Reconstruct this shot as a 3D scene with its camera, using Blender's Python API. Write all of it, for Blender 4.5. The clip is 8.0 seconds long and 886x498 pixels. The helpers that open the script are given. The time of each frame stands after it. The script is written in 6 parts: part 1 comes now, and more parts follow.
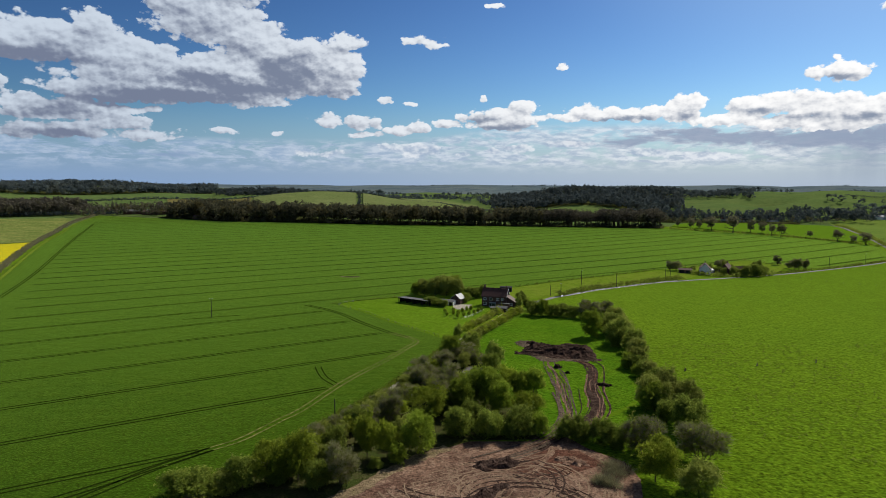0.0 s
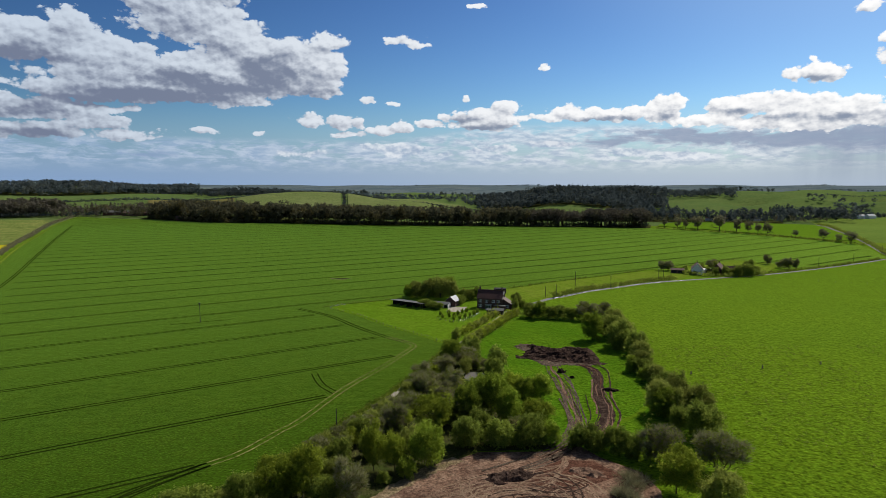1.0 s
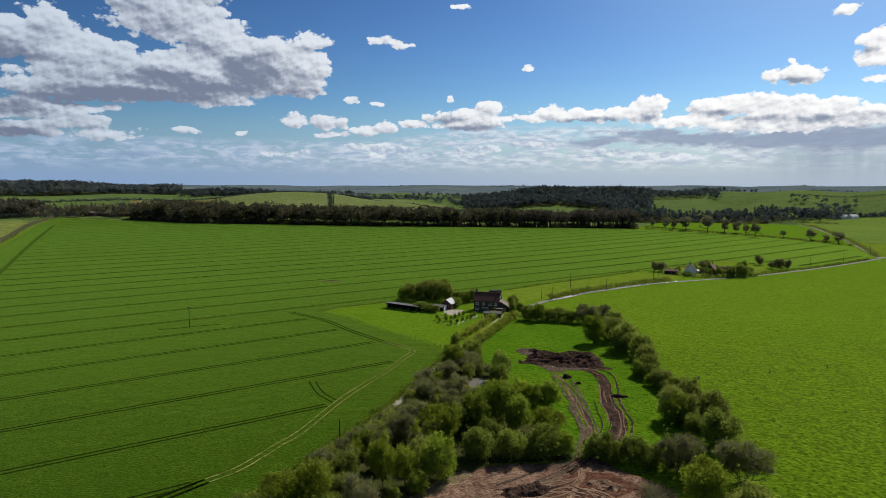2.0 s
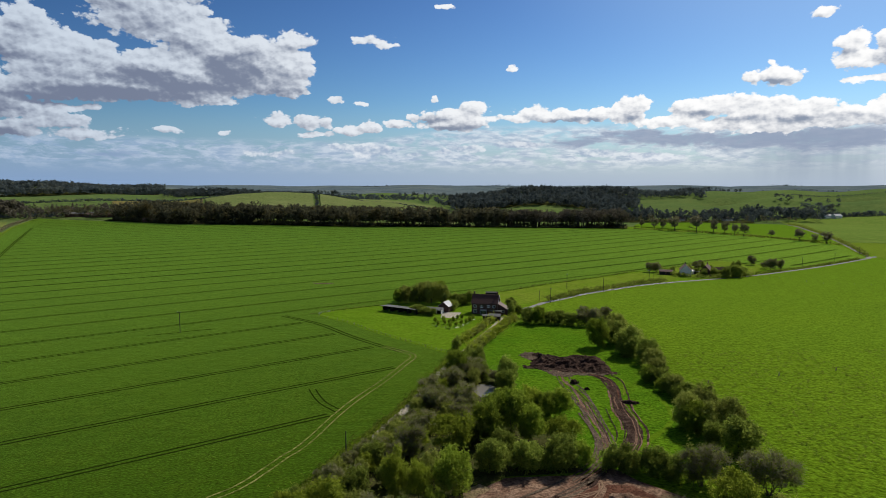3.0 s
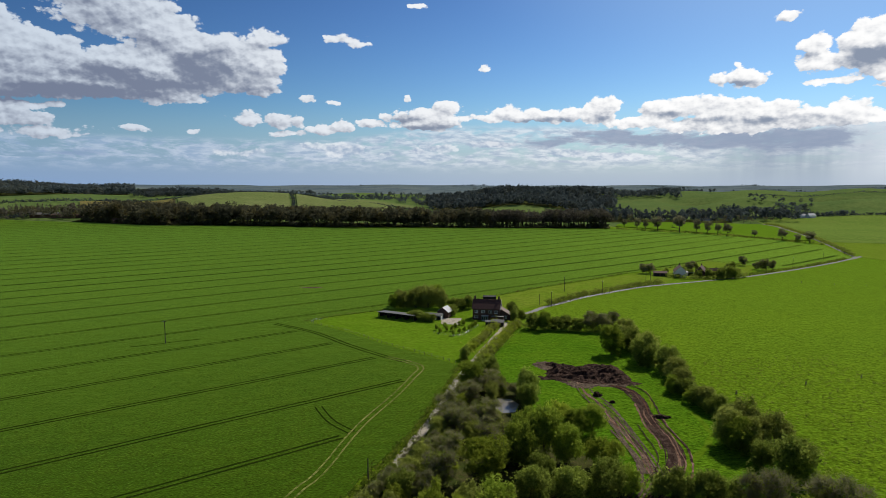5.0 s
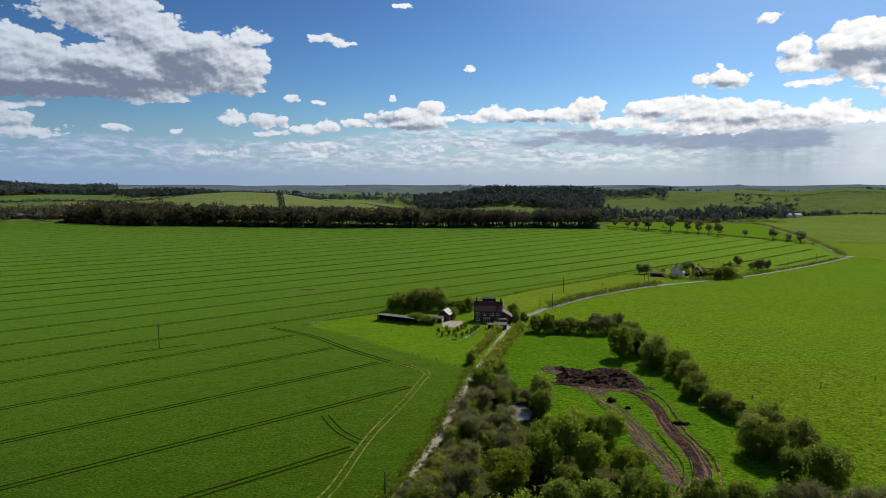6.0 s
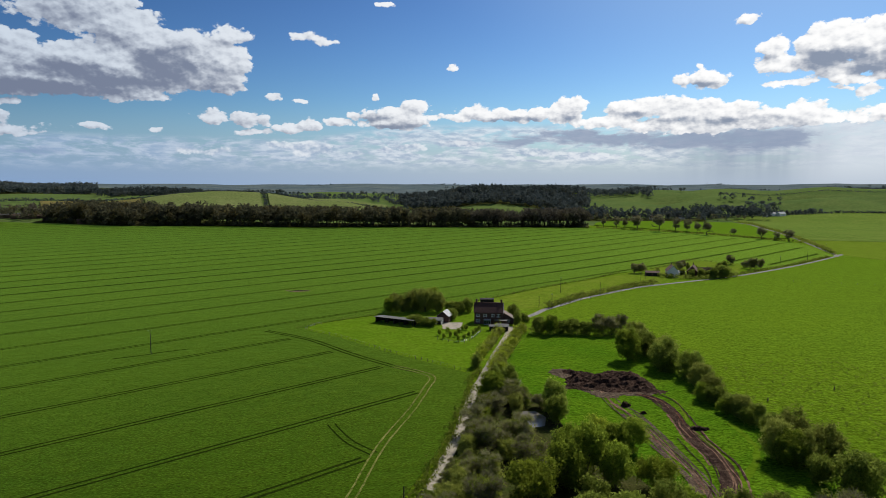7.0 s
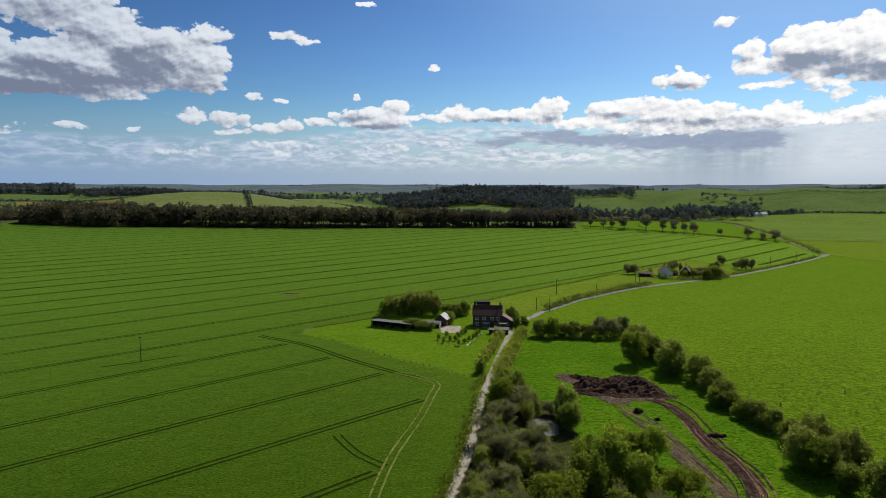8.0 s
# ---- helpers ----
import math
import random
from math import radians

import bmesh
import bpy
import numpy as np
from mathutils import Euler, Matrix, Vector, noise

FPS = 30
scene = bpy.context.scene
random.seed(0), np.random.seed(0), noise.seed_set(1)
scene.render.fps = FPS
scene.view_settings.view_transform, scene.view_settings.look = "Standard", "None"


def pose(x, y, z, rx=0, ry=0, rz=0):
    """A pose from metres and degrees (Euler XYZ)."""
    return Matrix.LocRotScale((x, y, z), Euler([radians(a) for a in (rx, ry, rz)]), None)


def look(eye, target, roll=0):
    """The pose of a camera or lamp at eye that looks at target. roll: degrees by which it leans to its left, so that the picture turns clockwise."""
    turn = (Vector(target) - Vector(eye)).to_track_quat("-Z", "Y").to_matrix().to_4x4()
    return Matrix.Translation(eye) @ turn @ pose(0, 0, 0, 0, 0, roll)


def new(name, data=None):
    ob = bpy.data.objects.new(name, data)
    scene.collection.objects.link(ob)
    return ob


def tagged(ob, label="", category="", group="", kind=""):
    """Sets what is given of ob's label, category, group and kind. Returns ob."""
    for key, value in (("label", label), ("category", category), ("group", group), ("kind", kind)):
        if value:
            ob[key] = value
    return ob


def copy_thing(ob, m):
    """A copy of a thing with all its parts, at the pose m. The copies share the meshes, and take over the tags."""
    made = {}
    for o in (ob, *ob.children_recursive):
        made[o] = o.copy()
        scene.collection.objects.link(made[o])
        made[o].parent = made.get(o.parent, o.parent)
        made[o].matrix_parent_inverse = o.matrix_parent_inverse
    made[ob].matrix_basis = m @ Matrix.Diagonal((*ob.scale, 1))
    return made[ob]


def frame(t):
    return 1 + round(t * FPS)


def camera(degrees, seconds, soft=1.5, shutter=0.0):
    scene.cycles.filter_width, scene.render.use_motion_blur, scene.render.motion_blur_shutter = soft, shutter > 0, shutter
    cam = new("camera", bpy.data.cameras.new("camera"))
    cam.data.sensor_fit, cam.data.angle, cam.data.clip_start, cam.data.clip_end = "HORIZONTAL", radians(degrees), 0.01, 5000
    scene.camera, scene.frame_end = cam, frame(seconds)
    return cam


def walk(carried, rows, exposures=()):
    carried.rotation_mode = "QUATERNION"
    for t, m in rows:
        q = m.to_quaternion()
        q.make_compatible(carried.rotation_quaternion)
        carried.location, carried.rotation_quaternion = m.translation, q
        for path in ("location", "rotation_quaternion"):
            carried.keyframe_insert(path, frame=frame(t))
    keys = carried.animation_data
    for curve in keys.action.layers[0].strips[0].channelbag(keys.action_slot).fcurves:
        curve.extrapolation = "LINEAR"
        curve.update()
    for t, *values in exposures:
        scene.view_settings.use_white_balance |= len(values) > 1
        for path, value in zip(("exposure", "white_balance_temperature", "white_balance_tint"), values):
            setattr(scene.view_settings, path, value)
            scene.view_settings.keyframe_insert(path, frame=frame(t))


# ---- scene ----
cam = camera(71.1, 8.0, soft=0.65)
PATH = [
    (0, (2.004, -2.823, 60.05), (2.0, -0.833, 59.851), 0.1),
    (0.5, (-0.834, 0.371, 60.052), (-0.814, 2.361, 59.853), 0.1),
    (1, (-3.744, 3.487, 60.158), (-3.694, 5.476, 59.959), 0.0),
    (1.5, (-6.536, 6.811, 60.159), (-6.46, 8.8, 59.961), 0.0),
    (3, (-15.069, 16.835, 60.392), (-14.92, 18.82, 60.194), -0.0),
    (3.5, (-17.87, 20.297, 60.401), (-17.697, 22.28, 60.204), -0.1),
    (4, (-20.683, 23.921, 60.541), (-20.488, 25.902, 60.343), -0.0),
    (5.5, (-29.405, 34.768, 60.725), (-29.149, 36.742, 60.526), 0.0),
    (6, (-32.554, 38.241, 60.689), (-32.274, 40.211, 60.49), -0.0),
    (6.5, (-35.728, 42.075, 60.586), (-35.423, 44.042, 60.385), 0.0),
    (7, (-38.847, 45.716, 60.541), (-38.514, 47.678, 60.339), 0.0),
    (7.5, (-41.712, 49.385, 60.481), (-41.351, 51.342, 60.28), -0.0),
    (8, (-44.787, 52.855, 60.662), (-44.397, 54.806, 60.461), -0.0),
]
walk(cam, [(t, look(eye, target, roll)) for t, eye, target, roll in PATH])

# ---- sun, sky and exposure ----
SUN_AZ, SUN_EL = 42.0, 44.0          # degrees right of +y, degrees up
scene.view_settings.exposure = 0.0
sun = new("sun", bpy.data.lights.new("sun", "SUN"))
sun.data.energy, sun.data.angle, sun.data.color = 4.7, radians(0.53), (1.0, 0.95, 0.86)
_s = (math.sin(radians(SUN_AZ)) * math.cos(radians(SUN_EL)), math.cos(radians(SUN_AZ)) * math.cos(radians(SUN_EL)), math.sin(radians(SUN_EL)))
sun.matrix_world = look((_s[0] * 500, _s[1] * 500, _s[2] * 500), (0, 0, 0))

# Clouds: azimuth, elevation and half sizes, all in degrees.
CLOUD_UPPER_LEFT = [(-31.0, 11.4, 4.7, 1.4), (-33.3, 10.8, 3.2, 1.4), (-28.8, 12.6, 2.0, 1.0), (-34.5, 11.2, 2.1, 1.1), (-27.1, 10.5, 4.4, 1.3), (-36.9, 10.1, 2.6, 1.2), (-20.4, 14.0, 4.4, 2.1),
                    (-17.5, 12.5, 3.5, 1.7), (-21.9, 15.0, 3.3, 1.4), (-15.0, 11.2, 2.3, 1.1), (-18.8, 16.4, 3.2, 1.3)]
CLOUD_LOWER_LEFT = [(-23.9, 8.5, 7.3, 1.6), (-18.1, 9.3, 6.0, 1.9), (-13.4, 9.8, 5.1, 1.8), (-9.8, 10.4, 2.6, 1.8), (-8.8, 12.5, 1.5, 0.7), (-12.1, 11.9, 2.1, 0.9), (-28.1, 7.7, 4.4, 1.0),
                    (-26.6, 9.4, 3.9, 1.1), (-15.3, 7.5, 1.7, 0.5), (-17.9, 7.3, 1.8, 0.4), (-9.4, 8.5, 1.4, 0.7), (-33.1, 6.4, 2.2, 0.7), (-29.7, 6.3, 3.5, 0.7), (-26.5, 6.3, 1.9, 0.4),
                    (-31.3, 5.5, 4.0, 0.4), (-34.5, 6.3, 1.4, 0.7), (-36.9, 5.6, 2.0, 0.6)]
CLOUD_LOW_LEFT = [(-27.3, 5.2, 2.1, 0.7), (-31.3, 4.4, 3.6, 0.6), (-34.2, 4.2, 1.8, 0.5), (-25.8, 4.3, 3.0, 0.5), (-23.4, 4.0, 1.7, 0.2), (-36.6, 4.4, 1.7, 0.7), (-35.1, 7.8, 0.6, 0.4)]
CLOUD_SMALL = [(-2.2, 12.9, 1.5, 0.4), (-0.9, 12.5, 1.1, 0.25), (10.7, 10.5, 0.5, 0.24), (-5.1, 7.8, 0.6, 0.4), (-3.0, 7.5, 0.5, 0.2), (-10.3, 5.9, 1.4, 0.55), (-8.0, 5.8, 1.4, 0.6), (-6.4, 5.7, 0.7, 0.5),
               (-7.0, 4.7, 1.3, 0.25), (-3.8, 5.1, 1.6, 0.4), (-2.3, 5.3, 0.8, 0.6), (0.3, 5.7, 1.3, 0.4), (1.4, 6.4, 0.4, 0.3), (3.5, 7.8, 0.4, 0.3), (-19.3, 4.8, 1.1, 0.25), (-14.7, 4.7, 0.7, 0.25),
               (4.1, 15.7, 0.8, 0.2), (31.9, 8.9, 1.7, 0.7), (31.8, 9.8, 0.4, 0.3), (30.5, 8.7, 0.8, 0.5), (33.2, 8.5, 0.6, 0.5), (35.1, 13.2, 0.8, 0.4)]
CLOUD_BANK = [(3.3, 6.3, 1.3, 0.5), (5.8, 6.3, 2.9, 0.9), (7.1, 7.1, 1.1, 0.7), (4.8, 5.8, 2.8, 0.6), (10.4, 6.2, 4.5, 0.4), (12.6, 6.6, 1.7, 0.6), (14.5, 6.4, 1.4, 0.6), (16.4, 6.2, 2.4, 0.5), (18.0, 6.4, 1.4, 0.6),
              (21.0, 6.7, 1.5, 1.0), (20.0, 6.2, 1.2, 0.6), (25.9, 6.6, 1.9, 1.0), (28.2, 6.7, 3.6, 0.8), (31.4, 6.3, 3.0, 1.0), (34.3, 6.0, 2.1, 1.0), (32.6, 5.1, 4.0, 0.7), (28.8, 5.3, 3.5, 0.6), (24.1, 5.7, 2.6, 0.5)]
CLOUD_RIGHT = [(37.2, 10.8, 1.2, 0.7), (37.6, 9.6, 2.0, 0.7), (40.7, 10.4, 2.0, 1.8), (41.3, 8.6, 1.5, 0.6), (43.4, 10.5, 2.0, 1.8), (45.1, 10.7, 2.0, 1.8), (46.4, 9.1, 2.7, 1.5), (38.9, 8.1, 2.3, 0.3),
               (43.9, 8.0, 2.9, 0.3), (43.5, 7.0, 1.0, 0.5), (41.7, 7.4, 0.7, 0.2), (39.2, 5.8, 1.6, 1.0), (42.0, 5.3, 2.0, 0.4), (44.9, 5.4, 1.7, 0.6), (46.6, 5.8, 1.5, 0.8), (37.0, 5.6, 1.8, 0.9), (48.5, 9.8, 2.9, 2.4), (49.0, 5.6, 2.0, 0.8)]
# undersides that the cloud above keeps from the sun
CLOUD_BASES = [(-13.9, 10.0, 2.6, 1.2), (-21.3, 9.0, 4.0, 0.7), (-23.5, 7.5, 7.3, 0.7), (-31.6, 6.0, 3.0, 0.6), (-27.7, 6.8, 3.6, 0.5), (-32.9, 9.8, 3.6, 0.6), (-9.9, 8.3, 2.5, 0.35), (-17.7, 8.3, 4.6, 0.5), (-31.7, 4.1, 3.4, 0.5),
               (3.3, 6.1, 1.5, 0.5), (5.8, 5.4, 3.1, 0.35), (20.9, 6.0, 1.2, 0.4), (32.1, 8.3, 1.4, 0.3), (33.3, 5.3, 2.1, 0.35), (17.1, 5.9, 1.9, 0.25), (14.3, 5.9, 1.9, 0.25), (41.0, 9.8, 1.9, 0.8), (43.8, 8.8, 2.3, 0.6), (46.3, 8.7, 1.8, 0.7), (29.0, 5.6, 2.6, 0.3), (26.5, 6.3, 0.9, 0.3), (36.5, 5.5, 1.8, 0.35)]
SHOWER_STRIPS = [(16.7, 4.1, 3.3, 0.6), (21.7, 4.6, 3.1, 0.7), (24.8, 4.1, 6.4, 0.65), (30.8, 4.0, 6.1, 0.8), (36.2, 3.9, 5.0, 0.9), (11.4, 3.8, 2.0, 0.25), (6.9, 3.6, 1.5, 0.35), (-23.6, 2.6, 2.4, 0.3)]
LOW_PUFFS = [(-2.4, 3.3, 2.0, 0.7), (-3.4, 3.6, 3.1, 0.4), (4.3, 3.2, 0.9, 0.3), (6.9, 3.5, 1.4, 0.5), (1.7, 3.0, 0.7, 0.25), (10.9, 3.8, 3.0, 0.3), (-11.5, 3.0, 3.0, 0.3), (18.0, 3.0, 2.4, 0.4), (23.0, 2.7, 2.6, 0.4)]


class Nodes:
    """Short hand for a node tree."""

    def __init__(self, tree):
        self.tree, self.n, self.l = tree, tree.nodes, tree.links

    def put(self, sock, value):
        if isinstance(value, bpy.types.NodeSocket):
            self.l.new(value, sock)
        elif value is not None:
            sock.default_value = value

    def math(self, op, a, b=None, c=None, clamp=False):
        k = self.n.new("ShaderNodeMath")
        k.operation, k.use_clamp = op, clamp
        for i, v in enumerate((a, b, c)):
            self.put(k.inputs[i], v)
        return k.outputs[0]

    def vec(self, op, a, b=None, c=None):
        k = self.n.new("ShaderNodeVectorMath")
        k.operation = op
        for i, v in enumerate((a, b, c)):
            self.put(k.inputs[i], v)
        return k.outputs["Value"] if op in ("LENGTH", "DOT_PRODUCT", "DISTANCE") else k.outputs["Vector"]

    def noise(self, vector, scale, detail=3.0, rough=0.5, distortion=0.0):
        k = self.n.new("ShaderNodeTexNoise")
        self.put(k.inputs["Vector"], vector)
        k.inputs["Scale"].default_value, k.inputs["Detail"].default_value = scale, detail
        k.inputs["Roughness"].default_value, k.inputs["Distortion"].default_value = rough, distortion
        return k.outputs["Fac"], k.outputs["Color"]

    def cells(self, vector, scale):
        k = self.n.new("ShaderNodeTexVoronoi")
        k.voronoi_dimensions = "2D"
        self.put(k.inputs["Vector"], vector)
        k.inputs["Scale"].default_value = scale
        return k.outputs["Distance"]

    def step(self, x, lo, hi, a=0.0, b=1.0):
        k = self.n.new("ShaderNodeMapRange")
        k.interpolation_type = "SMOOTHSTEP"
        for i, v in enumerate((x, lo, hi, a, b)):
            self.put(k.inputs[i], v)
        return k.outputs[0]

    def mix(self, fac, a, b, blend="MIX"):
        k = self.n.new("ShaderNodeMix")
        k.data_type, k.blend_type = "RGBA", blend
        self.put(k.inputs[0], fac)
        for s, v in ((k.inputs[6], a), (k.inputs[7], b)):
            self.put(s, (*v, 1.0) if isinstance(v, tuple) and len(v) == 3 else v)
        return k.outputs[2]

    def xyz(self, x, y, z=0.0):
        k = self.n.new("ShaderNodeCombineXYZ")
        for i, v in enumerate((x, y, z)):
            self.put(k.inputs[i], v)
        return k.outputs[0]

    def split(self, v):
        k = self.n.new("ShaderNodeSeparateXYZ")
        self.l.new(v, k.inputs[0])
        return k.outputs


def build_sky():
    world = bpy.data.worlds.new("sky")
    scene.world, world.use_nodes = world, True
    world.node_tree.nodes.clear()
    N = Nodes(world.node_tree)
    sky = N.n.new("ShaderNodeTexSky")
    sky.sky_type, sky.sun_disc = "NISHITA", False
    sky.sun_elevation, sky.sun_rotation = radians(SUN_EL), radians(SUN_AZ)
    sky.altitude, sky.air_density, sky.dust_density, sky.ozone_density = 100, 1.0, 0.6, 2.5
    deep = N.n.new("ShaderNodeGamma")
    N.l.new(N.vec("MULTIPLY", sky.outputs[0], (0.092, 0.092, 0.092)), deep.inputs[0])
    deep.inputs[1].default_value = 1.85
    blue = N.vec("MULTIPLY", deep.outputs[0], (0.97, 1.13, 1.19))
    way = N.n.new("ShaderNodeTexCoord").outputs["Generated"]
    x, y, z = N.split(way)
    az = N.math("MULTIPLY", N.math("ARCTAN2", x, y), 57.29578)
    el = N.math("MULTIPLY", N.math("ARCSINE", z), 57.29578)
    p = N.xyz(az, el)
    # outlines and inner forms are bent by noise of several sizes
    tall = N.vec("MULTIPLY", p, (1.0, 1.5, 1.0))
    drift = N.vec("SUBTRACT", N.noise(tall, 0.30, 3.0, 0.5)[1], (0.5, 0.5, 0.5))
    crisp = N.vec("SUBTRACT", N.noise(tall, 1.5, 5.0, 0.6)[1], (0.5, 0.5, 0.5))
    wave = N.vec("MULTIPLY_ADD", drift, (2.6, 1.1, 0.0), N.vec("MULTIPLY", crisp, (0.55, 0.40, 0.0)))
    q_big = N.vec("ADD", p, wave)
    q_low = N.vec("MULTIPLY_ADD", wave, (0.6, 0.6, 0.0), p)

    def billows(at, detail):
        """Heaped cauliflower heads, from large to fine."""
        k = N.n.new("ShaderNodeTexVoronoi")
        k.voronoi_dimensions, k.feature, k.normalize = "2D", "SMOOTH_F1", True
        N.put(k.inputs["Vector"], at)
        for key, value in (("Scale", 0.62), ("Detail", detail), ("Roughness", 0.5), ("Lacunarity", 2.3), ("Smoothness", 0.35)):
            k.inputs[key].default_value = value
        return N.math("SUBTRACT", 0.36, k.outputs["Distance"])

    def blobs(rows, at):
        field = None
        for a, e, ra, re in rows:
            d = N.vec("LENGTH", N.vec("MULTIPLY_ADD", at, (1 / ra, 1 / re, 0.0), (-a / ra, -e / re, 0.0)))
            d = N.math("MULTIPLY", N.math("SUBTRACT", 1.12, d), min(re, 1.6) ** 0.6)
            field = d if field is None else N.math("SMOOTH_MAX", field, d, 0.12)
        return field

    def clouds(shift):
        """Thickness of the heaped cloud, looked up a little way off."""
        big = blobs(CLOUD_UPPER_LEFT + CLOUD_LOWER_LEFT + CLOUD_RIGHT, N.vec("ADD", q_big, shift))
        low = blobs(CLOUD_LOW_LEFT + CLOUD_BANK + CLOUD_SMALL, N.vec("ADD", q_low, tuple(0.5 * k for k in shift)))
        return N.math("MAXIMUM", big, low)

    bent = N.vec("MULTIPLY_ADD", crisp, (0.32, 0.32, 0.0), tall)
    puff = billows(bent, 3.4)
    relief = N.math("SUBTRACT", billows(bent, 2.2), billows(N.vec("ADD", bent, (0.20, 0.42, 0.0)), 2.2))     # positive where a head turns to the sun
    field = clouds((0.0, 0.0, 0.0))
    facing = N.math("MINIMUM", N.math("SUBTRACT", field, clouds((0.35, 0.75, 0.0))), 0.55)
    dense = N.math("MULTIPLY_ADD", puff, 1.55, field)
    # the rest of the sky carries loose clouds of the same kind
    rest = N.noise(N.vec("MULTIPLY", p, (1.0, 2.2, 1.0)), 0.06, 5.0, 0.55)[0]
    away = N.step(N.math("ABSOLUTE", az), 54.0, 64.0)
    high = N.step(el, 20.0, 26.0)
    rest = N.math("MULTIPLY", N.math("SUBTRACT", rest, 0.56), 6.0)
    rest = N.math("MULTIPLY", N.step(rest, -0.1, 0.6), N.math("MAXIMUM", away, high))
    mask = N.math("MAXIMUM", N.step(dense, 0.08, 0.26), N.math("MULTIPLY", rest, 0.8))
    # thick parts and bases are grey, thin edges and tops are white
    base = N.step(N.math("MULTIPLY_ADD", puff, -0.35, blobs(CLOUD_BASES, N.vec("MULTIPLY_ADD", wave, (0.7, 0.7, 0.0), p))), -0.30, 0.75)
    glow = N.math("MULTIPLY_ADD", facing, 0.55, N.math("MULTIPLY_ADD", relief, 1.5, N.step(az, -10.0, 8.0, 0.52, 0.62)))
    glow = N.math("SUBTRACT", glow, N.math("MULTIPLY", N.step(dense, 0.1, 1.6), 0.26))
    mottle = N.math("SUBTRACT", N.noise(tall, 0.42, 3.0, 0.5)[0], 0.5)
    glow = N.math("MULTIPLY_ADD", mottle, 0.32, glow)
    glow = N.step(N.math("MULTIPLY_ADD", base, -0.72, glow), -0.30, 0.92)
    sunny = N.step(az, -32.0, 26.0)
    shade = N.mix(glow, N.mix(sunny, (0.175, 0.21, 0.305), (0.26, 0.31, 0.41)), N.mix(sunny, (0.59, 0.67, 0.775), (1.0, 1.0, 1.0)))
    # broken layer cloud low over the land
    flat = N.vec("MULTIPLY_ADD", drift, (2.0, 0.8, 0.0), N.vec("MULTIPLY", p, (1.0, 3.6, 1.0)))
    streak = N.noise(flat, 0.30, 7.0, 0.62, 0.4)[0]
    top = N.step(az, -6.0, 8.0, 3.9, 5.2)
    band = N.math("MULTIPLY", N.step(el, 1.0, 2.6), N.step(N.math("SUBTRACT", el, top), 0.5, -0.3))
    veil = N.math("MULTIPLY", N.step(streak, N.step(az, -20.0, 12.0, 0.40, 0.34), 0.56), band)
    curd = N.step(N.math("MULTIPLY_ADD", billows(N.vec("MULTIPLY", flat, (1.3, 1.3, 1.0)), 3.0), 0.35, N.noise(flat, 0.7, 6.0, 0.6)[0]), 0.36, 0.66)
    veil_tint = N.mix(curd, N.mix(sunny, (0.29, 0.41, 0.60), (0.43, 0.50, 0.63)), N.mix(sunny, (0.46, 0.56, 0.72), (0.82, 0.85, 0.90)))
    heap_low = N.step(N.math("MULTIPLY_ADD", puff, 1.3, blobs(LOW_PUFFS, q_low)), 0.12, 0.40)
    lit_low = N.step(N.math("MULTIPLY_ADD", relief, 2.0, N.math("MULTIPLY", mottle, 1.2)), -0.40, 0.40)
    haze = N.step(el, 8.0, -0.5, 0.0, 0.95)
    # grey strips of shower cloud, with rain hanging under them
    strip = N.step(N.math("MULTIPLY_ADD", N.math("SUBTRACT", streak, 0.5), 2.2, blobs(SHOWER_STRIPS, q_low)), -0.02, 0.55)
    rain = N.math("MULTIPLY", N.step(az, 25.0, 36.0), N.step(az, 43.0, 37.5))
    fall = N.step(N.noise(N.vec("MULTIPLY", p, (1.0, 0.10, 1.0)), 0.55, 3.0, 0.5)[0], 0.32, 0.66, 0.45, 1.0)
    rain = N.math("MULTIPLY", N.math("MULTIPLY", rain, fall), N.math("MULTIPLY", N.step(el, 5.0, 4.0), N.step(el, -0.3, 2.4, 0.2, 1.0)))
    bright = N.math("MULTIPLY", N.math("MULTIPLY", N.step(az, 37.5, 41.0), N.step(el, 5.6, 4.4)), N.step(el, -0.5, 2.0, 0.3, 0.75))
    tone = N.mix(haze, blue, N.mix(sunny, (0.235, 0.365, 0.595), (0.39, 0.49, 0.64)))
    aureole = N.step(N.vec("DOT_PRODUCT", way, _s), 0.76, 1.0, 0.0, 0.5)
    tone = N.mix(aureole, tone, (0.43, 0.62, 0.79))
    tone = N.mix(N.math("MULTIPLY", veil, 0.78), tone, veil_tint)
    tone = N.mix(bright, tone, (0.66, 0.72, 0.80))
    tone = N.mix(N.math("MULTIPLY", rain, 0.72), tone, (0.27, 0.335, 0.45))
    tone = N.mix(N.math("MULTIPLY", strip, 0.85), tone, N.mix(sunny, (0.24, 0.34, 0.52), (0.285, 0.345, 0.475)))
    tone = N.mix(N.math("MULTIPLY", heap_low, 0.8), tone, N.mix(lit_low, (0.34, 0.43, 0.58), (0.80, 0.84, 0.89)))
    tone = N.mix(mask, tone, shade)
    back = N.n.new("ShaderNodeBackground")
    N.l.new(tone, back.inputs[0])
    back.inputs[1].default_value = 1.0
    out = N.n.new("ShaderNodeOutputWorld")
    N.l.new(back.outputs[0], out.inputs[0])


build_sky()


# ---- materials ----
def base_material(name, rough=0.9, spec=0.2):
    m = bpy.data.materials.new(name)
    m.use_nodes = True
    N = Nodes(m.node_tree)
    b = N.n["Principled BSDF"]
    b.inputs["Roughness"].default_value = rough
    b.inputs["Specular IOR Level"].default_value = spec
    return m, N, b


